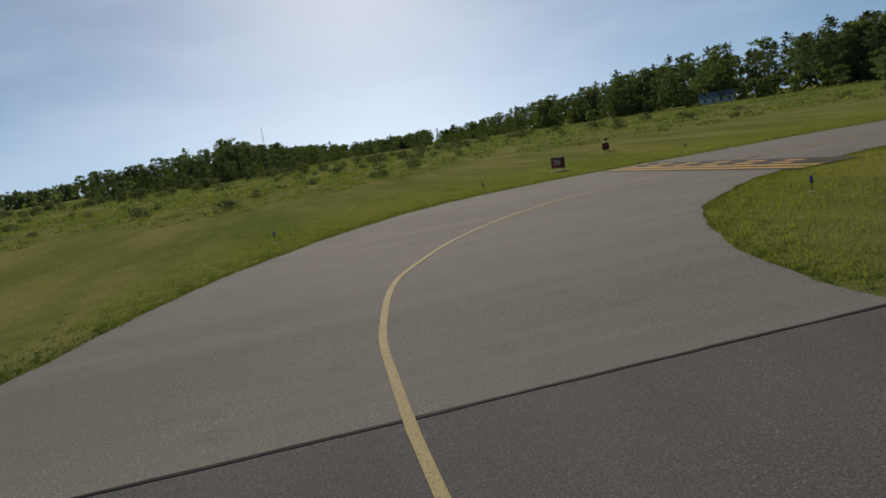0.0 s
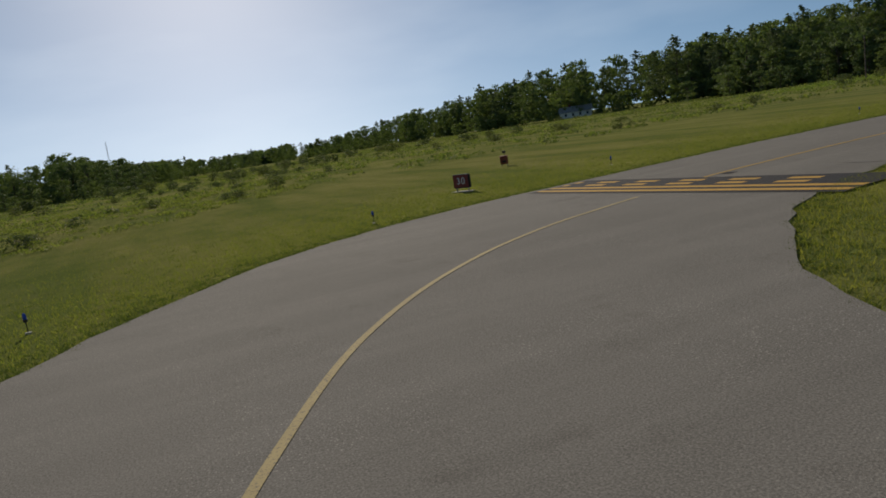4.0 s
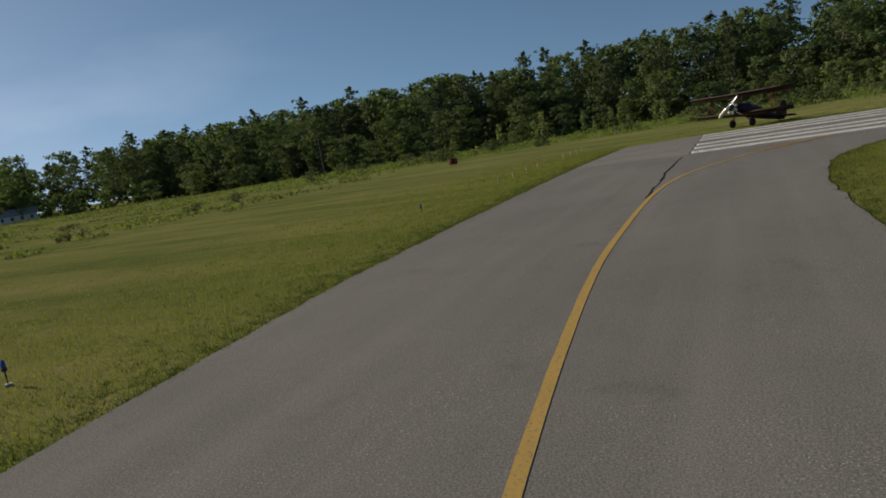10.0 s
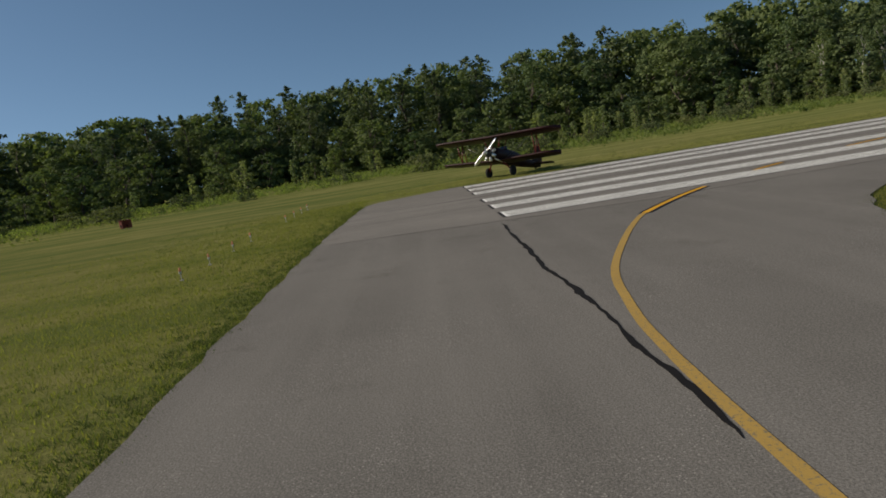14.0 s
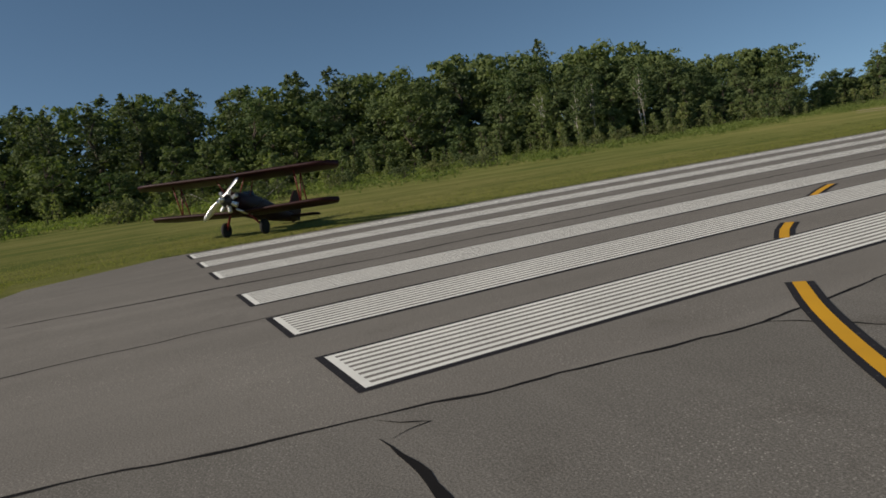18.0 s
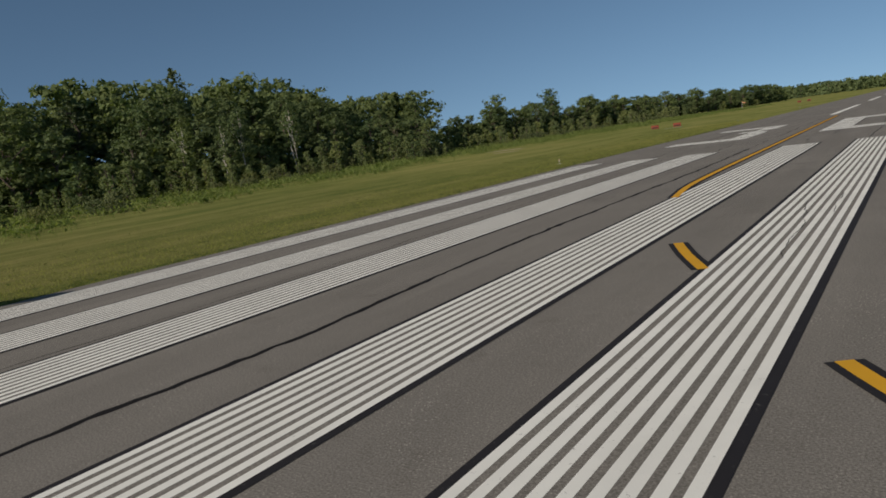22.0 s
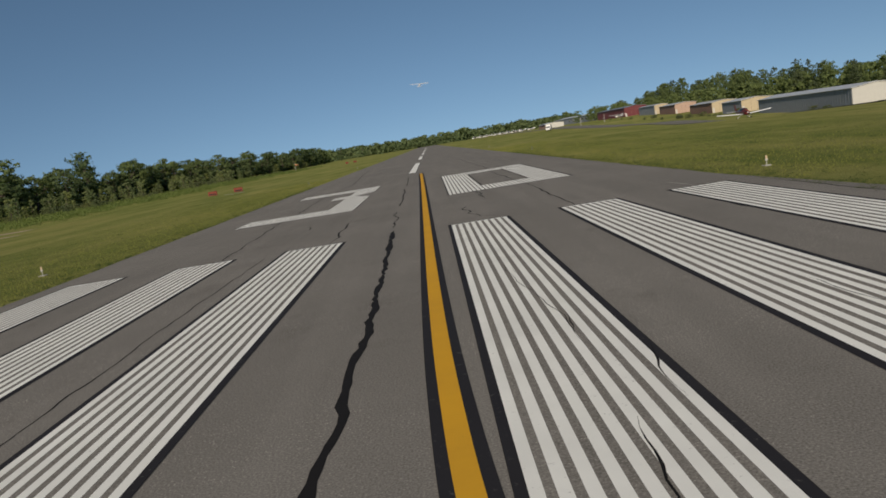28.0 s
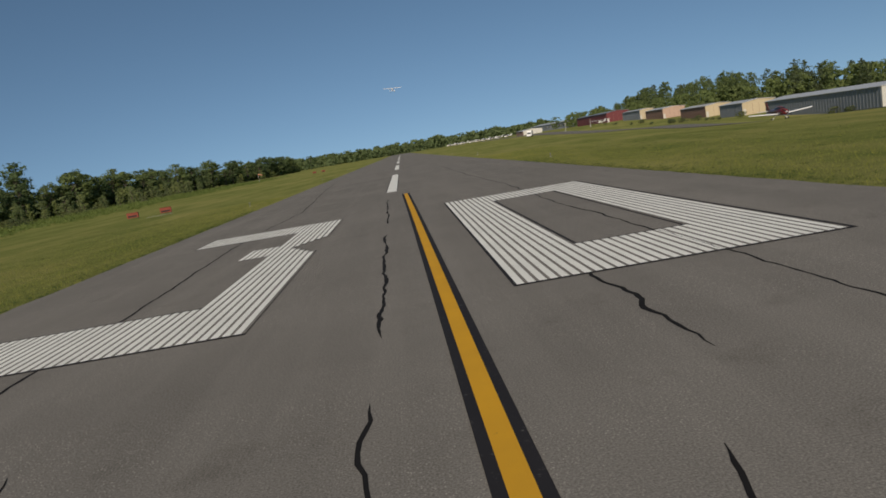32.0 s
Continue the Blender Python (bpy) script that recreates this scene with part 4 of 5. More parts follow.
def clumps(n, x0, x1, y0, y1, per, spread):
    cx, cy = rg.uniform(x0, x1, n), rg.uniform(y0, y1, n)
    k = np.repeat(np.arange(n), per)
    return cx[k] + rg.normal(0, spread, len(k)), cy[k] + rg.normal(0, spread, len(k))


def mounds(label, cx, cy, rad, high, per, size, mat):
    """Low leafy mounds of weeds that run into one another."""
    n = len(cx)
    big = rg.uniform(0.55, 1.45, n)
    k = np.repeat(np.arange(n), per)
    a, f = rg.uniform(0, math.tau, len(k)), np.sqrt(rg.uniform(0, 1, len(k)))
    dome = np.sqrt(np.clip(1 - f * f, 0, 1)) * rg.uniform(0.45, 1.1, len(k))
    R, H = (rad * big)[k], (high * big * rg.uniform(0.6, 1.3, n))[k]
    p = np.stack([cx[k] + R * f * np.cos(a), cy[k] + R * f * np.sin(a), H * dome], 1)
    ax, ay = card_axes(len(k), size, rg, 0.1)
    tagged(mesh_object("weeds", leaves_mesh("weeds", p, ax, ay), mat), label, "weeds", kind="stuff")


cx, cy = clumps(520, -130, 170, -330, -38, 7, 5.0)
ok = cy < -40
mounds("tall green weeds in the unmown field", cx[ok], cy[ok], 1.5, 0.36, 26, 0.2, M_WEED)
cx, cy = clumps(190, 46, 145, -80, -12, 8, 2.6)
ok = cy < -19 - np.maximum(0, 70 - cx) * 1.05
mounds("tangled bright weeds beyond the mown strip", cx[ok], cy[ok], 0.8, 0.22, 50, 0.085, M_WEED)
cx, cy = clumps(820, -112, -34, -90, 360, 6, 3.0)
ok = cx < -42 - 12 * np.clip((25 - cy) / 25, 0, 1) - 13 * np.clip((cy - 20) / 90, 0, 1) + 4 * np.sin(cy * 0.11) + 3 * np.sin(cy * 0.31)
mounds("low bushy green weeds before the woods", cx[ok], cy[ok], 1.3, 0.7, 40, 0.15, M_WEED_BRIGHT)
x, y = clumps(2600, -112, -34, -90, 360, 14, 1.8)
ok = x < -40 - 12 * np.clip((25 - y) / 25, 0, 1) - 13 * np.clip((y - 20) / 90, 0, 1) + 4 * np.sin(y * 0.11) + 3 * np.sin(y * 0.31)
grass("edge_weeds", "tall bright grass before the woods", x[ok], y[ok], 0.4, 0.03, M_WEED_BRIGHT, 0.6)
x, y = clumps(3000, -130, 170, -330, -30, 14, 2.4)
ok = y < -38
grass("meadow_grass", "tall yellow-green grass in the unmown field", x[ok], y[ok], 0.34, 0.02, M_WEED, 0.6)


def edge_tufts(label, line, outward, count, reach=0.5):
    """Dark ragged tufts along a pavement edge; outward is the side of the grass (+1 or -1)."""
    p = np.array([(q[0], q[1]) for q in line])
    d = np.diff(p, axis=0)
    L = np.linalg.norm(d, axis=1)
    k = rg.choice(len(d), count, p=L / L.sum())
    t = rg.uniform(0, 1, count)
    foot = p[k] + d[k] * t[:, None]
    side = np.stack([-d[k, 1], d[k, 0]], 1) / L[k][:, None] * outward
    per = 18
    off = rg.exponential(reach, count) - 0.05
    c = foot + side * off[:, None]
    i = np.repeat(np.arange(count), per)
    xy = c[i] + rg.normal(0, 1, (count * per, 2)) * np.repeat(rg.uniform(0.03, 0.13, count), per)[:, None]
    grass("edge_tufts", label, xy[:, 0], xy[:, 1], 0.072, 0.009, M_TUFT, 0.7)


def scattered_tufts(label, cx, cy, per, spread, height, mat):
    i = np.repeat(np.arange(len(cx)), per)
    wide = np.repeat(rg.uniform(0.4, 1.6, len(cx)), per)
    grass("grass_clumps", label, cx[i] + rg.normal(0, spread, len(i)) * wide, cy[i] + rg.normal(0, spread, len(i)) * wide * 0.7, height, 0.009, mat, 0.6)


cx = rg.uniform(-14, 70, 2600)
cy = edge_y(south, cx) - 0.4 - np.abs(rg.normal(0, 6.0, len(cx)))
scattered_tufts("darker clumps in the mown grass", cx[:1800], cy[:1800], 16, 0.16, 0.085, M_TUFT)
scattered_tufts("dry pale clumps in the mown grass", cx[1800:], cy[1800:], 20, 0.24, 0.06, M_STRAW)
cx, cy = -11.3 - np.abs(rg.normal(0, 8.0, 1400)), rg.uniform(-6, 110, 1400)
scattered_tufts("darker clumps in the runway verge", cx, cy, 14, 0.22, 0.11, M_TUFT)
cx, cy = 12.8 + np.abs(rg.normal(0, 9.0, 900)), rg.uniform(46, 120, 900)
scattered_tufts("darker clumps in the dry field", cx, cy, 14, 0.22, 0.1, M_TUFT)
edge_tufts("dark green grass tufts growing over the taxiway edge", [q for q in left if q[1] < 30], -1 if left[0][0] < left[-1][0] else 1, 3600)
edge_tufts("dark green grass tufts on the island's edge", island, 1, 2000)
edge_tufts("grass tufts growing over the runway edge", [q for q in far_edge if q[1] < 100], 1, 1300)
edge_tufts("grass tufts along the runway edge", [q for q in right_edge if q[1] < 110], 1, 800)


# ---- airfield things ----
M_MAROON = plain("dark_maroon_paint", (0.024, 0.0055, 0.007), 0.5, 0, 0.2, 2, 0.0)
M_MAROON.node_tree.nodes["Principled BSDF"].inputs["Specular IOR Level"].default_value = 0.22
M_DARKRED = plain("dark_red_paint", (0.17, 0.02, 0.018), 0.45, 0, 0.2, 3)
M_RED = plain("red_paint", (0.15, 0.016, 0.014), 0.4, 0, 0.15, 3, 0.3)
M_CHROME = plain("polished_metal", (0.85, 0.85, 0.84), 0.3, 1.0, 0.06)
M_STEEL = plain("grey_metal", (0.22, 0.22, 0.23), 0.4, 0.9, 0.2)
M_TYRE = plain("tyre_rubber", (0.014, 0.014, 0.015), 0.8, 0, 0.2)
M_PLANE = plain("white_aircraft_paint", (0.8, 0.8, 0.78), 0.25, 0, 0.03, 2, 0.5)
M_GLASS = plain("dark_aircraft_glass", (0.02, 0.025, 0.03), 0.05, 0, 0.1)
M_SIGN = plain("dark_red_sign_face", (0.24, 0.032, 0.022), 0.5, 0, 0.15)
M_SIGNWHITE = plain("white_sign_lettering", (0.8, 0.79, 0.76), 0.5, 0, 0.04)
M_BOXRED = plain("red_orange_enamel", (0.2, 0.034, 0.014), 0.7, 0, 0.2)
M_ORANGE = plain("orange_lens", (0.75, 0.3, 0.16), 0.25, 0, 0.1)
M_AMBER = plain("pale_amber_lens", (0.62, 0.47, 0.3), 0.2, 0, 0.1)
M_BLUE = plain("blue_lens", (0.02, 0.06, 0.42), 0.2, 0, 0.1)
M_DARK = plain("black_painted_metal", (0.018, 0.018, 0.02), 0.5, 0, 0.2)
M_CONC = plain("pale_concrete", (0.4, 0.38, 0.34), 0.9, 0, 0.2, 4)
M_CREAM = plain("cream_steel_siding", (0.46, 0.38, 0.25), 0.55, 0.0, 0.06, 1.2)
M_PINK = plain("tan_pink_siding", (0.42, 0.29, 0.22), 0.55, 0, 0.06, 1.2)
M_SLATE = plain("slate_grey_siding", (0.2, 0.22, 0.25), 0.5, 0, 0.08, 1.2)
M_BROWN = plain("brown_siding", (0.2, 0.12, 0.09), 0.55, 0, 0.08, 1.2)
M_BARN = plain("barn_red_siding", (0.12, 0.018, 0.022), 0.55, 0, 0.08, 1.2)
M_ROOF = plain("pale_metal_roof", (0.62, 0.62, 0.6), 0.4, 0.2, 0.06, 1.0)
M_PALE = plain("pale_siding", (0.5, 0.49, 0.45), 0.6, 0, 0.05, 1.0)
M_CLAPBOARD = plain("warm_white_clapboard", (0.8, 0.74, 0.62), 0.7, 0, 0.05, 1.5)
M_SHINGLE = plain("grey_shingles", (0.3, 0.29, 0.28), 0.9, 0, 0.2, 6)


def ellipse(x, hw, hh, zc, n=14, yc=0.0):
    return [(x, yc + hw * math.cos(k * math.tau / n), zc + hh * math.sin(k * math.tau / n)) for k in range(n)]


def wing_bm(span, chord, thick, xc, z, dihedral=0.0, tip=0.55, steps=14, sweep=0.0):
    """A wing across y with a rounded leading edge and tapering tips."""
    secs = []
    prof = [(0.5, 0.0), (0.44, 0.35), (0.25, 0.6), (0.0, 0.55), (-0.3, 0.25), (-0.5, 0.02), (-0.3, -0.12), (0.0, -0.25), (0.3, -0.35), (0.44, -0.25)]
    for i in range(steps * 2 + 1):
        f = (i - steps) / steps
        edge = max(0.0, (abs(f) - 0.82) / 0.18)
        c = chord * (1 - (1 - tip) * edge ** 2) * (0.15 if abs(f) == 1 else 1)
        y = span / 2 * f
        secs.append([(xc - sweep * abs(f) + px * c, y, z + abs(y) * dihedral + pz * thick) for px, pz in prof])
    return loft(secs)


def wheel(parent, x, y, z, r, w, m=None):
    prof = [(-0.5, 0.6), (-0.5, 0.85), (-0.3, 1.0), (0.3, 1.0), (0.5, 0.85), (0.5, 0.6)]
    secs = [[(x + r * q * math.cos(a * math.tau / 18), y + w * s, z + r * q * math.sin(a * math.tau / 18)) for a in range(18)] for s, q in prof]
    t = part("wheel", loft([[(x + r * 0.6 * math.cos(a * math.tau / 14), y + w * s, z + r * 0.6 * math.sin(a * math.tau / 14)) for a in range(14)] for s in (-0.46, 0.46)]), M_STEEL, parent)
    part("tyre", loft(secs), M_TYRE, t, smooth=True)


def blade_bm(r0, r1, width, ang, x, z):
    """One twisted, rounded propeller blade in the plane across x."""
    secs = []
    for i in range(9):
        f = i / 8
        r = r0 + (r1 - r0) * f
        w = width * (0.45 + 0.75 * math.sin(math.pi * min(1, f * 0.75 + 0.15))) * (0.35 if i == 8 else 1)
        tw = radians(55 - 38 * f)
        ring = []
        for k in range(8):
            a = k * math.tau / 8
            u, v = 0.5 * w * math.cos(a), 0.035 * math.sin(a) * (1.2 - 0.8 * f)
            ring.append(Vector((x + u * math.sin(tw) + v * math.cos(tw), u * math.cos(tw) - v * math.sin(tw), r)))
        secs.append([Matrix.Translation((0, 0, z)) @ Matrix.Rotation(ang, 4, 'X') @ p for p in ring])
    return loft(secs)


def biplane():
    root = thing("biplane", -14.6, 2.95, 0, "dark maroon biplane with radial engine and silver propeller on grass", "biplane", rz=-42)
    tilt = pose(0, 0, 0.36, 0, -14.0, 0)

    def add(name, bm, mat, label="", parent=root, smooth=True):
        bmesh.ops.transform(bm, matrix=tilt, verts=bm.verts[:])
        return part(name, bm, mat, parent, label, smooth)

    add("fuselage", loft([ellipse(x, w, h, z) for x, w, h, z in ((1.15, 0.42, 0.43, 1.12), (0.9, 0.47, 0.48, 1.12), (0.2, 0.47, 0.56, 1.12), (-0.6, 0.46, 0.6, 1.14), (-1.6, 0.42, 0.55, 1.12),
                                                        (-2.8, 0.3, 0.42, 1.08), (-4.0, 0.17, 0.28, 1.05), (-4.95, 0.05, 0.16, 1.05))]), M_MAROON)
    add("upper_wing", wing_bm(10.7, 1.65, 0.25, 0.7, 2.25, 0.012), M_MAROON)
    add("lower_wing", wing_bm(10.0, 1.6, 0.24, 0.1, 0.66, 0.03), M_MAROON)
    add("tailplane", wing_bm(3.2, 0.95, 0.08, -4.55, 1.12), M_MAROON)
    out = [(-3.9, 1.2), (-4.4, 2.1), (-4.7, 2.55), (-5.0, 2.6), (-5.3, 2.2), (-5.4, 1.5), (-5.2, 0.95), (-4.7, 0.95)]
    fin = loft([[(x, y, z) for x, z in out] for y in (-0.035, 0.035)])
    add("fin", fin, M_MAROON, smooth=False)
    eng = add("engine", loft([ellipse(x, r, r, 1.12, 16) for x, r in ((1.1, 0.3), (1.45, 0.3), (1.62, 0.2), (1.75, 0.12))]), M_DARK, "black radial engine case")
    for k in range(7):
        a = k * math.tau / 7 + 0.2
        d = Vector((0, math.sin(a), math.cos(a)))
        c = Vector((1.35, 0, 1.12))
        steps = [0.25 + 0.02 * j for j in range(17)]
        bm = tube([c + d * q for q in steps], [0.115 if j % 2 else 0.088 for j in range(17)], 10)
        add("cylinder", bm, M_CHROME, "finned bright metal cylinder", eng, False)
    prop = add("propeller", loft([ellipse(x, r, r, 1.12, 12) for x, r in ((1.72, 0.13), (1.85, 0.13), (1.98, 0.05))]), M_CHROME, "polished silver propeller")
    for a in (-0.8, -0.8 + math.pi):
        add("blade", blade_bm(0.08, 1.3, 0.24, a, 1.85, 1.12), M_CHROME, "", prop)
    for s in (-1, 1):
        for x0, x1 in ((0.35, 1.0), (-0.3, 0.4), (0.35, 0.4)):
            add("strut", tube([(x0, s * 3.2, 0.78), (x1, s * 3.25, 2.22)], [0.03, 0.03]), M_DARKRED, "dark red interplane strut")
        for x0, x1 in ((0.9, 1.1), (0.1, 0.4)):
            add("cabane_strut", tube([(x0, s * 0.4, 1.55), (x1, s * 0.75, 2.2)], [0.025, 0.025]), M_DARKRED)
        add("flying_wire", tube([(0.3, s * 0.45, 0.75), (0.75, s * 3.2, 2.2)], [0.008, 0.008], 5), M_STEEL)
        add("gear_leg", tube([(0.55, s * 0.4, 0.7), (0.25, s * 0.72, 0.35), (0.0, s * 0.98, 0.0)], [0.06, 0.055, 0.05]), M_DARKRED, "dark red landing gear leg")
        wheel(root, 0, s * 1.05, 0.36, 0.36, 0.2)
    add("exhaust", tube([(1.2, 0.35, 0.75), (0.8, 0.5, 0.62), (0.2, 0.5, 0.6)], [0.06, 0.06, 0.06]), M_CHROME)
    add("windscreen", loft([[(x, y, z) for y, z in ((-0.32, 1.6), (-0.25, 1.6 + h), (0.25, 1.6 + h), (0.32, 1.6))] for x, h in ((-0.1, 0.02), (-0.35, 0.26), (-0.38, 0.26))]), M_GLASS, smooth=False)
    add("tail_leg", tube([(-4.55, 0, 0.95), (-4.65, 0, 0.78)], [0.03, 0.03]), M_STEEL)
    wheel(root, -4.6, 0, 0.11, 0.11, 0.07)
    return root


biplane()


def light_plane(name, x, y, z, rz, label, high=True, body=M_PLANE, wing=M_PLANE, stripe=M_RED, group="", pitch=0.0, bank=0.0):
    root = thing(name, x, y, z, label, "airplane", rz, group)
    root.matrix_basis = pose(x, y, z, bank, -pitch, rz)
    part("fuselage", loft([ellipse(a, w, h, c) for a, w, h, c in ((2.35, 0.2, 0.22, 1.25), (2.2, 0.4, 0.4, 1.25), (1.2, 0.52, 0.48, 1.3), (0.7, 0.56, 0.66, 1.45), (-0.6, 0.56, 0.68, 1.47), (-1.6, 0.45, 0.48, 1.4),
                                                               (-3.6, 0.2, 0.26, 1.42), (-5.2, 0.06, 0.16, 1.5))]), body, root, smooth=True)
    zw = 2.2 if high else 0.95
    part("wing", wing_bm(11.0 if high else 9.6, 1.5, 0.2, 0.15, zw, 0.028 if high else 0.08, 0.75), wing, root, smooth=True)
    part("tailplane", wing_bm(3.4, 0.95, 0.08, -4.7, 1.55), wing, root, smooth=True)
    part("fin", loft([[(a, b, c) for a, c in ((-3.7, 1.6), (-4.5, 2.1), (-4.95, 2.85), (-5.5, 2.85), (-5.25, 1.6))] for b in (-0.04, 0.04)]), body, root)
    part("cabin_glass", loft([ellipse(a, w, h, c) for a, w, h, c in ((1.05, 0.4, 0.2, 1.72), (0.65, 0.565, 0.3, 1.78), (-0.5, 0.565, 0.3, 1.78), (-1.1, 0.5, 0.2, 1.74))]), M_GLASS, root, "dark cabin glass", True)
    for s in (-1, 1):
        part("cheat_line", box((-3.2, s * 0.5 - 0.03, 1.3), (1.8, s * 0.5 + 0.06 * s + 0.03, 1.42)), stripe, root, "coloured stripe along the side")
        if high:
            part("strut", tube([(0.3, s * 0.5, 1.0), (0.25, s * 2.6, 2.2)], [0.04, 0.04]), wing, root)
        part("gear_leg", tube([(-0.1, s * 0.4, 0.9), (-0.2, s * 1.2, 0.25)], [0.05, 0.04]), wing, root)
        wheel(root, -0.2, s * 1.25, 0.22, 0.22, 0.16)
    part("nose_leg", tube([(1.8, 0, 0.9), (1.85, 0, 0.2)], [0.04, 0.04]), M_STEEL, root)
    wheel(root, 1.85, 0, 0.2, 0.2, 0.14)
    prop = part("propeller", loft([ellipse(a, r, r, 1.25, 12) for a, r in ((2.33, 0.16), (2.5, 0.13), (2.66, 0.03))]), wing, root)
    for a in (0.9, 0.9 + math.pi):
        part("blade", blade_bm(0.08, 0.95, 0.16, a, 2.45, 1.25), M_DARK, prop)
    return root


light_plane("airborne_airplane", 2.5, 450, 37.0, 88, "white high-wing airplane climbing away over the runway", pitch=14, bank=3)
light_plane("low_wing_airplane", 60.2, 151, ground_z(60.2, 151) + 0.02, 262, "dark red low-wing airplane parked before the hangars", False, M_RED, M_PLANE)
light_plane("parked_airplane", 111.1, 418, ground_z(111.1, 418), 225, "white high-wing airplane parked before a red hangar", True)
rp = random.Random(4)
for k in range(9):
    light_plane("parked_airplane", 44 + 5.2 * k + rp.uniform(-1, 1), 637 - 5.6 * k, 0, 200 + rp.uniform(-15, 15), "small white airplane parked in a far row", True, group="far parked airplanes")


def guidance_sign():
    root = thing("guidance_sign", 51.38, -10.23, 0, "dark red airfield sign with white 30 on two legs", "sign", rz=118)
    part("housing", box((-0.44, -0.08, 0.13), (0.44, 0.08, 0.74), 0.03), M_DARK, root)
    part("face", box((-0.4, -0.09, 0.17), (0.4, -0.082, 0.7)), M_SIGN, root, "dark red sign face")
    cu = bpy.data.curves.new("lettering", 'FONT')
    cu.body, cu.size, cu.align_x, cu.align_y, cu.extrude, cu.offset = "30", 0.41, 'CENTER', 'CENTER', 0.002, 0.0
    cu.space_character = 1.2
    tmp = new("tmp", cu)
    me = bpy.data.meshes.new_from_object(tmp)
    bpy.data.objects.remove(tmp)
    ob = mesh_object("lettering", me, M_SIGNWHITE, root, "white numerals 30")
    ob.matrix_basis = pose(0, -0.094, 0.435, 90, 0, 0)
    for s in (-0.32, 0.32):
        part("leg", tube([(s, 0, -0.04), (s, 0, 0.16)], [0.03, 0.03]), M_STEEL, root)
    part("pad", box((-0.55, -0.2, -0.06), (0.55, 0.16, -0.005), 0.02), M_CONC, root, "pale concrete pad")


guidance_sign()


def red_unit(x, y, rz, label, mast=True, w=0.5, h=0.5, group=""):
    root = thing("light_unit", x, y, -0.09, label, "light unit", rz, group)
    part("housing", box((-w / 2, -0.22, 0.18), (w / 2, 0.22, 0.18 + h), 0.04), M_BOXRED, root)
    part("lens", box((-w / 2 + 0.14, -0.235, 0.3), (w / 2 - 0.14, -0.222, 0.16 + h * 0.5), 0.004), M_GLASS, root, "dark glass front")
    part("hood", box((-w / 2 - 0.03, -0.3, 0.18 + h), (w / 2 + 0.03, 0.24, 0.21 + h), 0.01), M_BOXRED, root)
    for s in (-1, 1):
        part("leg", tube([(s * w * 0.35, 0, -0.04), (s * w * 0.35, 0, 0.2)], [0.025, 0.025]), M_STEEL, root)
    if mast:
        part("mast", tube([(0.05, 0, 0.2 + h), (0.05, 0, 0.38 + h)], [0.02, 0.02]), M_DARK, root)
        part("cap", box((-0.06, -0.09, 0.38 + h), (0.16, 0.09, 0.52 + h), 0.02), M_DARK, root)


red_unit(42.85, -21.5, 150, "red box-shaped airfield light unit with a small lamp on top")
red_unit(-30.75, -30.55, 67, "dark red airfield light unit beside its twin", False, 0.42, 0.75, "runway end light units")
red_unit(-30.55, -31.05, 67, "dark red airfield light unit beside its twin", False, 0.42, 0.75, "runway end light units")
red_unit(-31.9, 130.3, 10, "low red approach-slope light box in the grass", False, 1.3, 0.62, "approach-slope lights")
red_unit(-27.9, 130.2, 10, "low red approach-slope light box in the grass", False, 1.3, 0.62, "approach-slope lights")
red_unit(-31.5, 303, 10, "low red light box far along the runway", False, 1.3, 0.62)
red_unit(-28.6, 306, 10, "low red light box far along the runway", False, 1.3, 0.62)
root = thing("cable_scar", -29.5, 126.5, -0.03, "pale strip of bare gravel in the grass", "gravel strip", rz=25)
part("strip", box((0.5, -0.25, 0), (3.4, 0.25, 0.02), 0.008), M_CONC, root)


for cx, cy, r0 in ((-52, 110, 2.0), (-45, 97.8, 1.2)):
    root = thing("bare_patch", cx, cy, -0.034, "pale sandy bare patch in the grass", "bare soil", group="bare patches")
    ring = [(r0 * (1 + 0.35 * noise.noise(Vector((3 * math.cos(k * math.tau / 28) + cx, 3 * math.sin(k * math.tau / 28), 0)))) * math.cos(k * math.tau / 28) * 1.8,
             r0 * (1 + 0.35 * noise.noise(Vector((3 * math.cos(k * math.tau / 28) + cx, 3 * math.sin(k * math.tau / 28), 0)))) * math.sin(k * math.tau / 28)) for k in range(28)]
    part("soil", slab(ring, -0.05, 0.012), M_SAND, root)


def stake_light(x, y, lens, label, group, h=0.26, pad=False):
    root = thing("edge_light", x, y, -0.035, label, "edge light", rz=0, group=group)
    part("stake", tube([(0, 0, 0), (0, 0, h)], [0.011, 0.011]), M_DARK if lens is M_BLUE else M_STEEL if lens is M_STEEL else M_PALE, root)
    part("collar", tube([(0, 0, h - 0.02), (0, 0, h), (0, 0, h + 0.05)], [0.022, 0.045, 0.045], 12), M_DARK if lens is M_BLUE else M_STEEL if lens is M_STEEL else M_PALE, root)
    part("lens", tube([(0, 0, h + 0.05), (0, 0, h + 0.12), (0, 0, h + 0.16), (0, 0, h + 0.18)], [0.036, 0.036, 0.026, 0.01], 12), lens, root, "coloured glass lens")
    part("base", box((-0.13, -0.13, 0.0), (0.13, 0.13, 0.035), 0.01) if pad else tube([(0, 0, 0), (0, 0, 0.04)], [0.06, 0.06], 12), M_CONC, root)


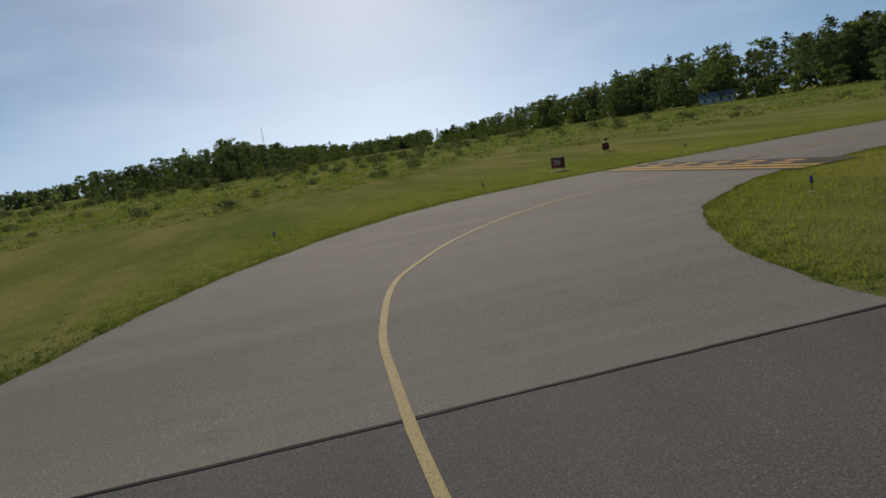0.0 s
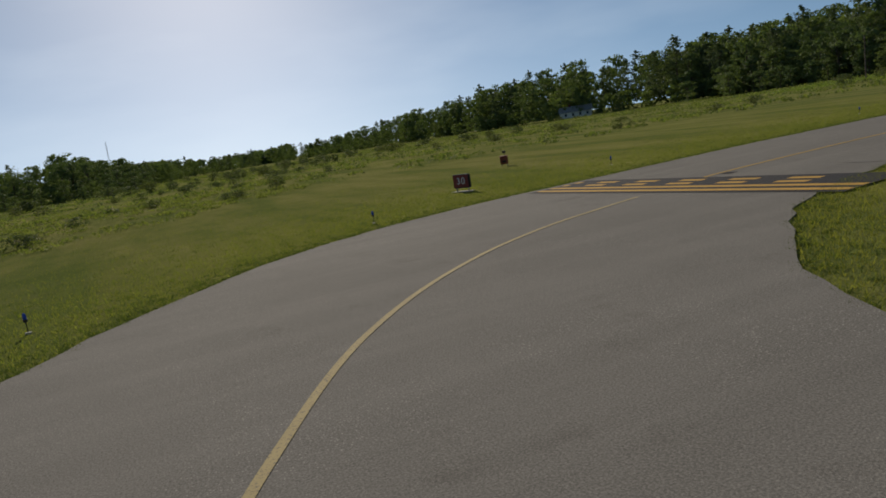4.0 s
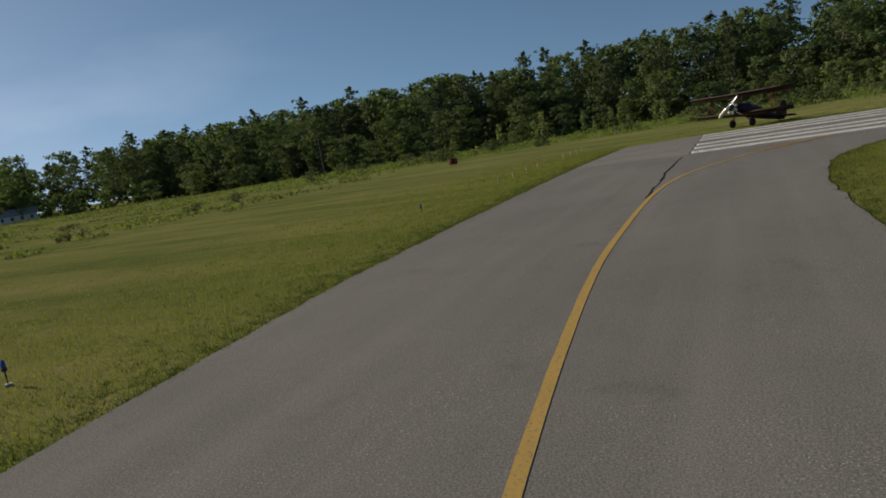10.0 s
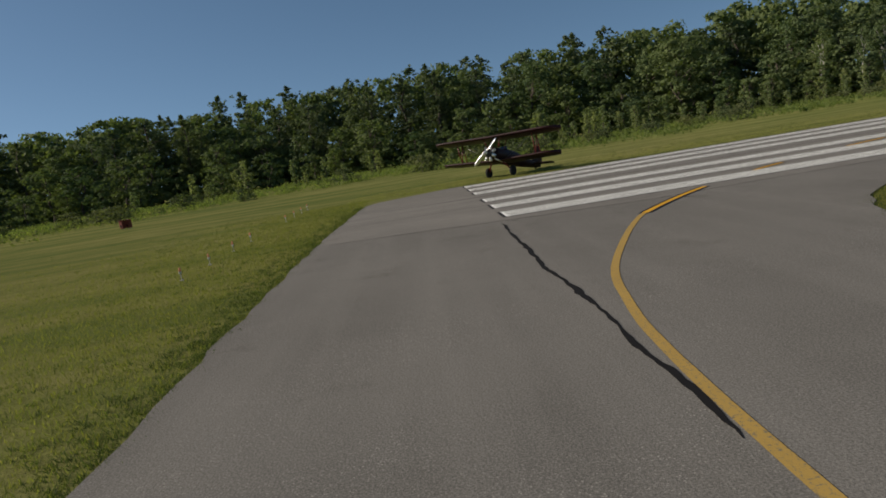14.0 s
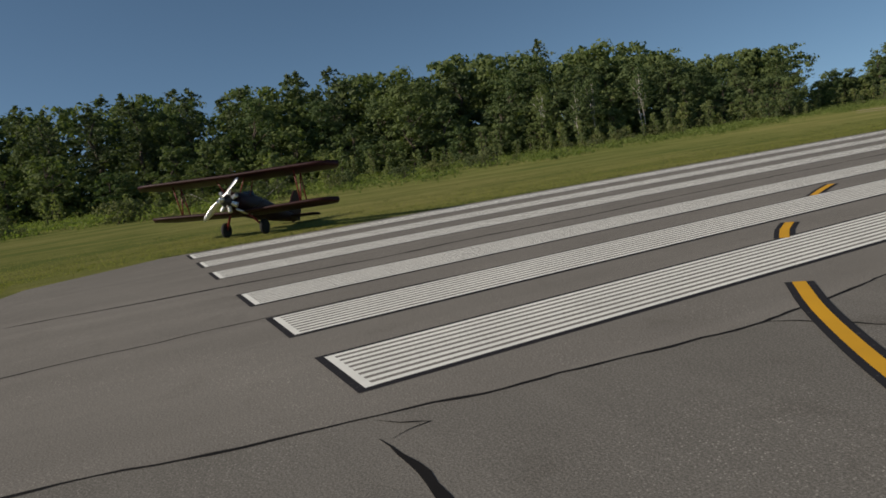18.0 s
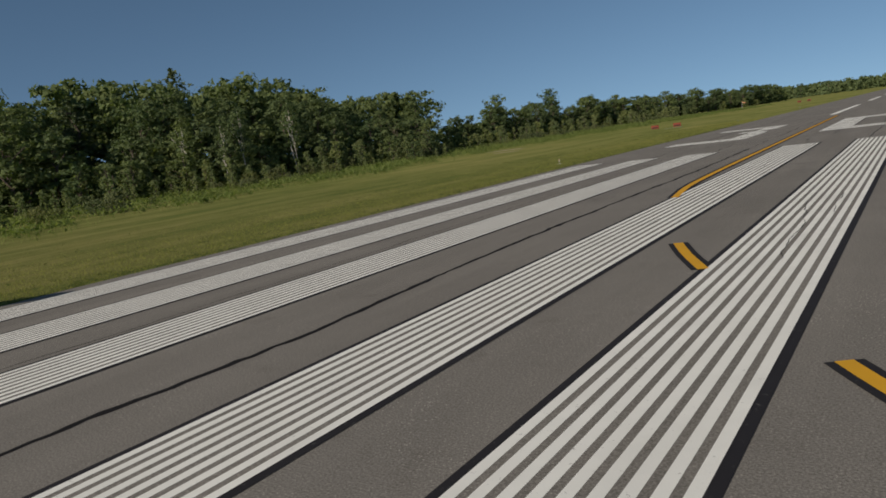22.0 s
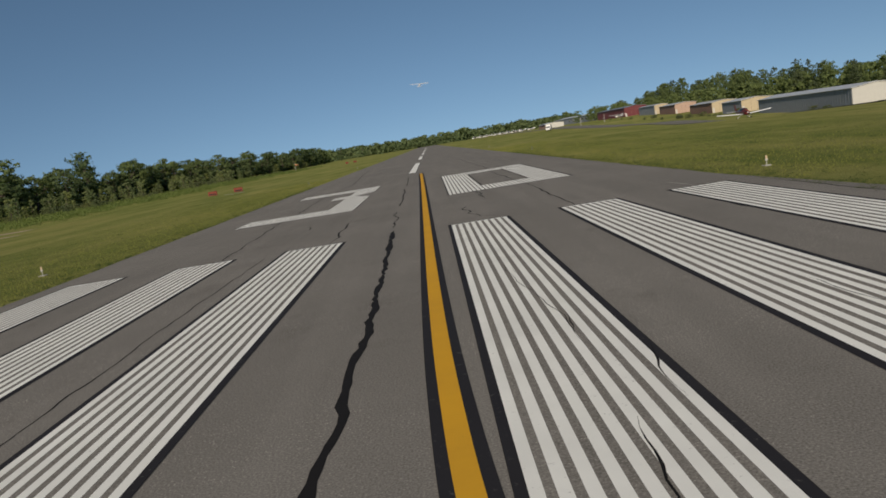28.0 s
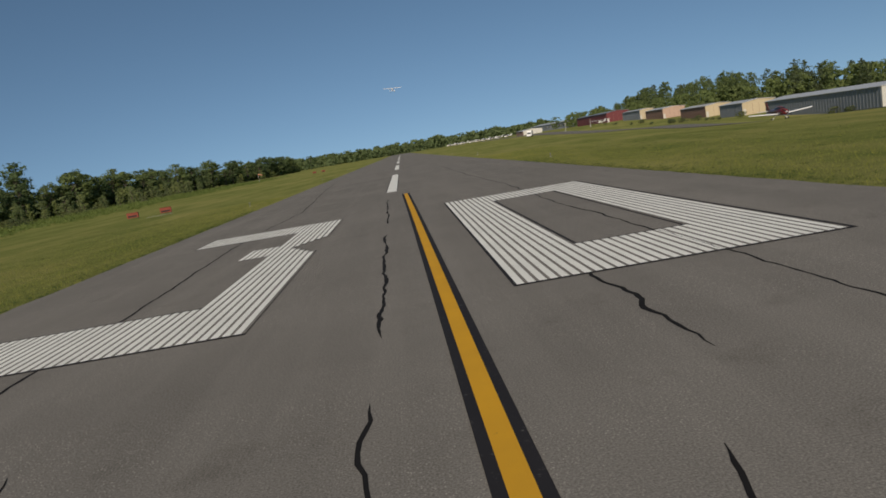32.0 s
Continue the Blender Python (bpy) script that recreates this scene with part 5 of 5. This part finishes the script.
for x, y in ((66.85, 1.3), (57.26, -5.26), (44.25, -9.0), (25.3, -10.1), (53.6, 11.15), (76.2, 21)):
    stake_light(x, y, M_BLUE, "blue taxiway edge light on a dark stake", "taxiway edge lights")
for x, y in ((13.65, -10.45), (10.7, -10.47), (7.3, -10.55), (4.2, -10.6), (-4.5, -10.7), (-7.5, -10.75), (-10.4, -10.8), (-13.2, -10.85)):
    stake_light(x, y, M_ORANGE, "red-lensed threshold light on a pale stake", "threshold lights", 0.24)
for x, y in ((13.9, 48.6), (-13.6, 50.8), (14.6, 109), (-13.6, 111), (14.6, 169), (-13.6, 171), (-13.6, 231), (14.6, 229)):
    stake_light(x, y, M_AMBER if y < 60 else M_STEEL, "runway edge light on a concrete pad in the grass", "runway edge lights", 0.2, True)
for x, y in ((70, 330), (80, 328)):
    root = thing("marker_post", x, y, 0, "thin white marker post in the grass", "post", group="marker posts")
    part("post", tube([(0, 0, -0.05), (0.25, 0.1, 3.4)], [0.09, 0.08]), M_PALE, root)
    part("cap", tube([(0.25, 0.1, 3.4), (0.26, 0.1, 3.5)], [0.1, 0.04]), M_ORANGE, root)
root = thing("wind_cone", -58.6, 335, 0, "small orange wind cone on a mast", "wind cone")
part("mast", tube([(0, 0, -0.05), (0, 0, 3.2)], [0.07, 0.04]), M_PALE, root)
part("cone", loft([ellipse(a, r, r, 3.05 - 0.25 * a) for a, r in ((0.08, 0.24), (0.7, 0.18), (1.5, 0.11))]), M_ORANGE, root, "faded orange fabric cone")



def hangar(name, x0, y0, x1, y1, h, west, south_mat, label, roof=M_ROOF, door=True, ribs=1.1):
    """A steel shed with its ridge along y; the south gable and the west wall are coloured separately."""
    root = thing(name, x0, y0, ground_z(x0, y0 + 5) - 0.05, label, "hangar")
    w, L, rise = x1 - x0, y1 - y0, 0.12 * (x1 - x0) / 2
    gable = [(0, 0), (w, 0), (w, h), (w / 2, h + rise), (0, h)]
    part("south_wall", loft([[(x, y, z) for x, z in gable] for y in (0, 0.12)]), south_mat, root)
    part("north_wall", loft([[(x, y, z) for x, z in gable] for y in (L - 0.12, L)]), south_mat, root)
    part("west_wall", box((0, 0.12, 0), (0.12, L - 0.12, h)), west, root)
    part("east_wall", box((w - 0.12, 0.12, 0), (w, L - 0.12, h)), west, root)
    bm = bmesh.new()
    for k in range(int(L / ribs)):
        box_into(bm, (-0.05, 0.4 + k * ribs, 0.05), (0.0, 0.48 + k * ribs, h - 0.05))
    part("siding_ribs", bm, west, root)
    for s in (0, 1):
        a, b = (-0.35, w / 2) if s == 0 else (w + 0.35, w / 2)
        bm = loft([[(a, y, h - 0.05), (b, y, h + rise), (b, y, h + rise + 0.12), (a, y, h + 0.07)] for y in (-0.3, L + 0.3)])
        part("roof_slope", bm, roof, root, "pale metal roof")
    if door:
        part("door", box((w * 0.12, -0.07, 0.0), (w * 0.88, -0.01, h * 0.86), 0.01), south_mat, root, "large sliding door")
        for k in range(1, 4):
            part("door_seam", box((w * (0.12 + 0.19 * k) - 0.03, -0.1, 0.0), (w * (0.12 + 0.19 * k) + 0.03, -0.072, h * 0.86)), M_BROWN, root)
        part("side_door", box((w * 0.02, -0.08, 0.0), (w * 0.1, -0.01, 2.0), 0.01), M_PALE, root, "white side door")
    return root


hangar("long_hangar", 102.0, 186, 113.5, 232, 5.0, M_SLATE, M_PALE, "long slate-grey steel hangar with a pale gable and light roof", M_ROOF, False)
hangar("hangar", 109.0, 258.5, 119.5, 274, 4.0, M_SLATE, M_CREAM, "cream hangar with a sliding door and grey side")
hangar("hangar", 117.6, 303.5, 127.6, 327, 4.2, M_BROWN, M_CREAM, "cream hangar with dark brown side")
hangar("hangar", 121.2, 355, 131.5, 377, 4.4, M_BROWN, M_PINK, "tan-pink hangar with brown side")
hangar("hangar", 122.4, 388, 129.5, 415, 4.7, M_SLATE, M_CREAM, "narrow tan hangar with grey side")
hangar("hangar", 123.5, 447, 137, 515, 5.4, M_BARN, M_BARN, "barn-red hangar with a dark roof", M_SLATE)
hangar("workshop", 141.0, 616, 165.0, 776, 5.5, M_SLATE, M_SLATE, "long low blue-grey airfield building", M_ROOF, False)
hangar("workshop", 92.0, 549, 106.0, 580, 3.2, M_BROWN, M_PALE, "small grey-white airfield building", M_ROOF, True)
# a row of pale windows along the long workshop
for k in range(6):
    root = thing("wall_window", 140.9, 626 + 14 * k, ground_z(141, 626) + 2.4, "white-framed window in the blue-grey wall", "window", group="workshop windows")
    part("frame", box((-0.08, -2.2, -0.1), (0.1, 2.2, 1.8), 0.03), M_PALE, root)
    part("pane", box((-0.1, -2.0, 0.1), (-0.085, 2.0, 1.6)), M_GLASS, root)


def van(x, y, rz):
    root = thing("box_truck", x, y, ground_z(x, y), "white box truck parked beside the far taxiway", "truck", rz)
    part("box", box((-3.2, -1.15, 0.9), (1.4, 1.15, 3.2), 0.05), M_PLANE, root)
    part("cab", loft([[(a, b, c) for b, c in ((-1.05, 0.6), (1.05, 0.6), (1.0, t), (-1.0, t))] for a, t in ((1.45, 2.4), (2.3, 2.4), (2.8, 1.6), (3.4, 1.4), (3.45, 0.7))]), M_PLANE, root)
    part("windscreen", loft([[(a, b, c) for b, c in ((-0.9, z - 0.02), (0.9, z - 0.02), (0.9, z + 0.02), (-0.9, z + 0.02))] for a, z in ((2.37, 2.3), (2.8, 1.66))]), M_GLASS, root)
    part("chassis", box((-3.1, -0.5, 0.45), (3.2, 0.5, 0.88)), M_DARK, root)
    for a in (-2.0, 2.5):
        for s in (-1, 1):
            wheel(root, a, s * 0.98, 0.42, 0.42, 0.26)


van(66.0, 388, 250)


def farmhouse():
    root = thing("house", -134, -261.8, 0, "white clapboard house with grey roof among the trees", "house", rz=-36)
    part("wall", loft([[(x, y, z) for y, z in ((-4, 0), (4, 0), (4, 3.1), (0, 5.3), (-4, 3.1))] for x in (-7.5, 7.5)]), M_CLAPBOARD, root)
    for s in (-1, 1):
        part("roof_slope", loft([[(x, s * y, z) for y, z in ((4.5, 2.9), (0, 5.4), (0, 5.6), (4.5, 3.1))] for x in (-8, 8)]), M_SHINGLE, root, "grey shingle roof")
    part("chimney", box((2.2, -0.5, 4.8), (3.1, 0.5, 6.6)), M_BARN, root)
    for s in (-4.04, 4.0):
        for k in range(4):
            w = part("window", box((-6.0 + 3.4 * k, s, 1.1), (-5.0 + 3.4 * k, s + 0.04, 2.4)), M_GLASS, root)
            part("frame", box((-6.12 + 3.4 * k, s - 0.03, 2.4), (-4.88 + 3.4 * k, s + 0.07, 2.52)), M_PALE, w)
    part("door", box((-7.55, -0.6, 0), (-7.5, 0.5, 2.1)), M_BROWN, root)


farmhouse()
root = thing("radio_mast", 78, -576, 0, "thin grey lattice radio mast beyond the trees", "mast")
for k in range(3):
    a = k * math.tau / 3
    part("leg", tube([(0.9 * math.cos(a), 0.9 * math.sin(a), 0), (0.25 * math.cos(a), 0.25 * math.sin(a), 36)], [0.14, 0.09], 6), M_STEEL, root)
for k in range(12):
    part("brace", tube([(0.8 - 0.045 * k, 0, 2.8 * k + 1), (-0.4 + 0.02 * k, 0.7 - 0.04 * k, 2.8 * k + 3.4)], [0.07, 0.07], 5), M_STEEL, root)

root = thing("utility_pole", -86.9, -85.9, 0, "weathered utility pole at the edge of the woods", "utility pole", rz=35)
part("pole", tube([(0, 0, -0.1), (0, 0, 9.5)], [0.16, 0.11]), M_BARK, root)
part("crossarm", box((-1.2, -0.06, 8.6), (1.2, 0.06, 8.75), 0.01), M_BARK, root)
for k in (-1.0, -0.4, 0.4, 1.0):
    part("insulator", tube([(k, 0, 8.75), (k, 0, 8.95)], [0.05, 0.04]), M_STEEL, root)


tagged(part("scuff_mark", ribbon([(10.16, 48.3), (10.22, 47.0), (10.24, 45.9)], 0.03, 0.0034, 0.8, random.Random(3), 0.1), M_CONC), "thin pale scrape on the runway asphalt", "scuff", kind="structure")
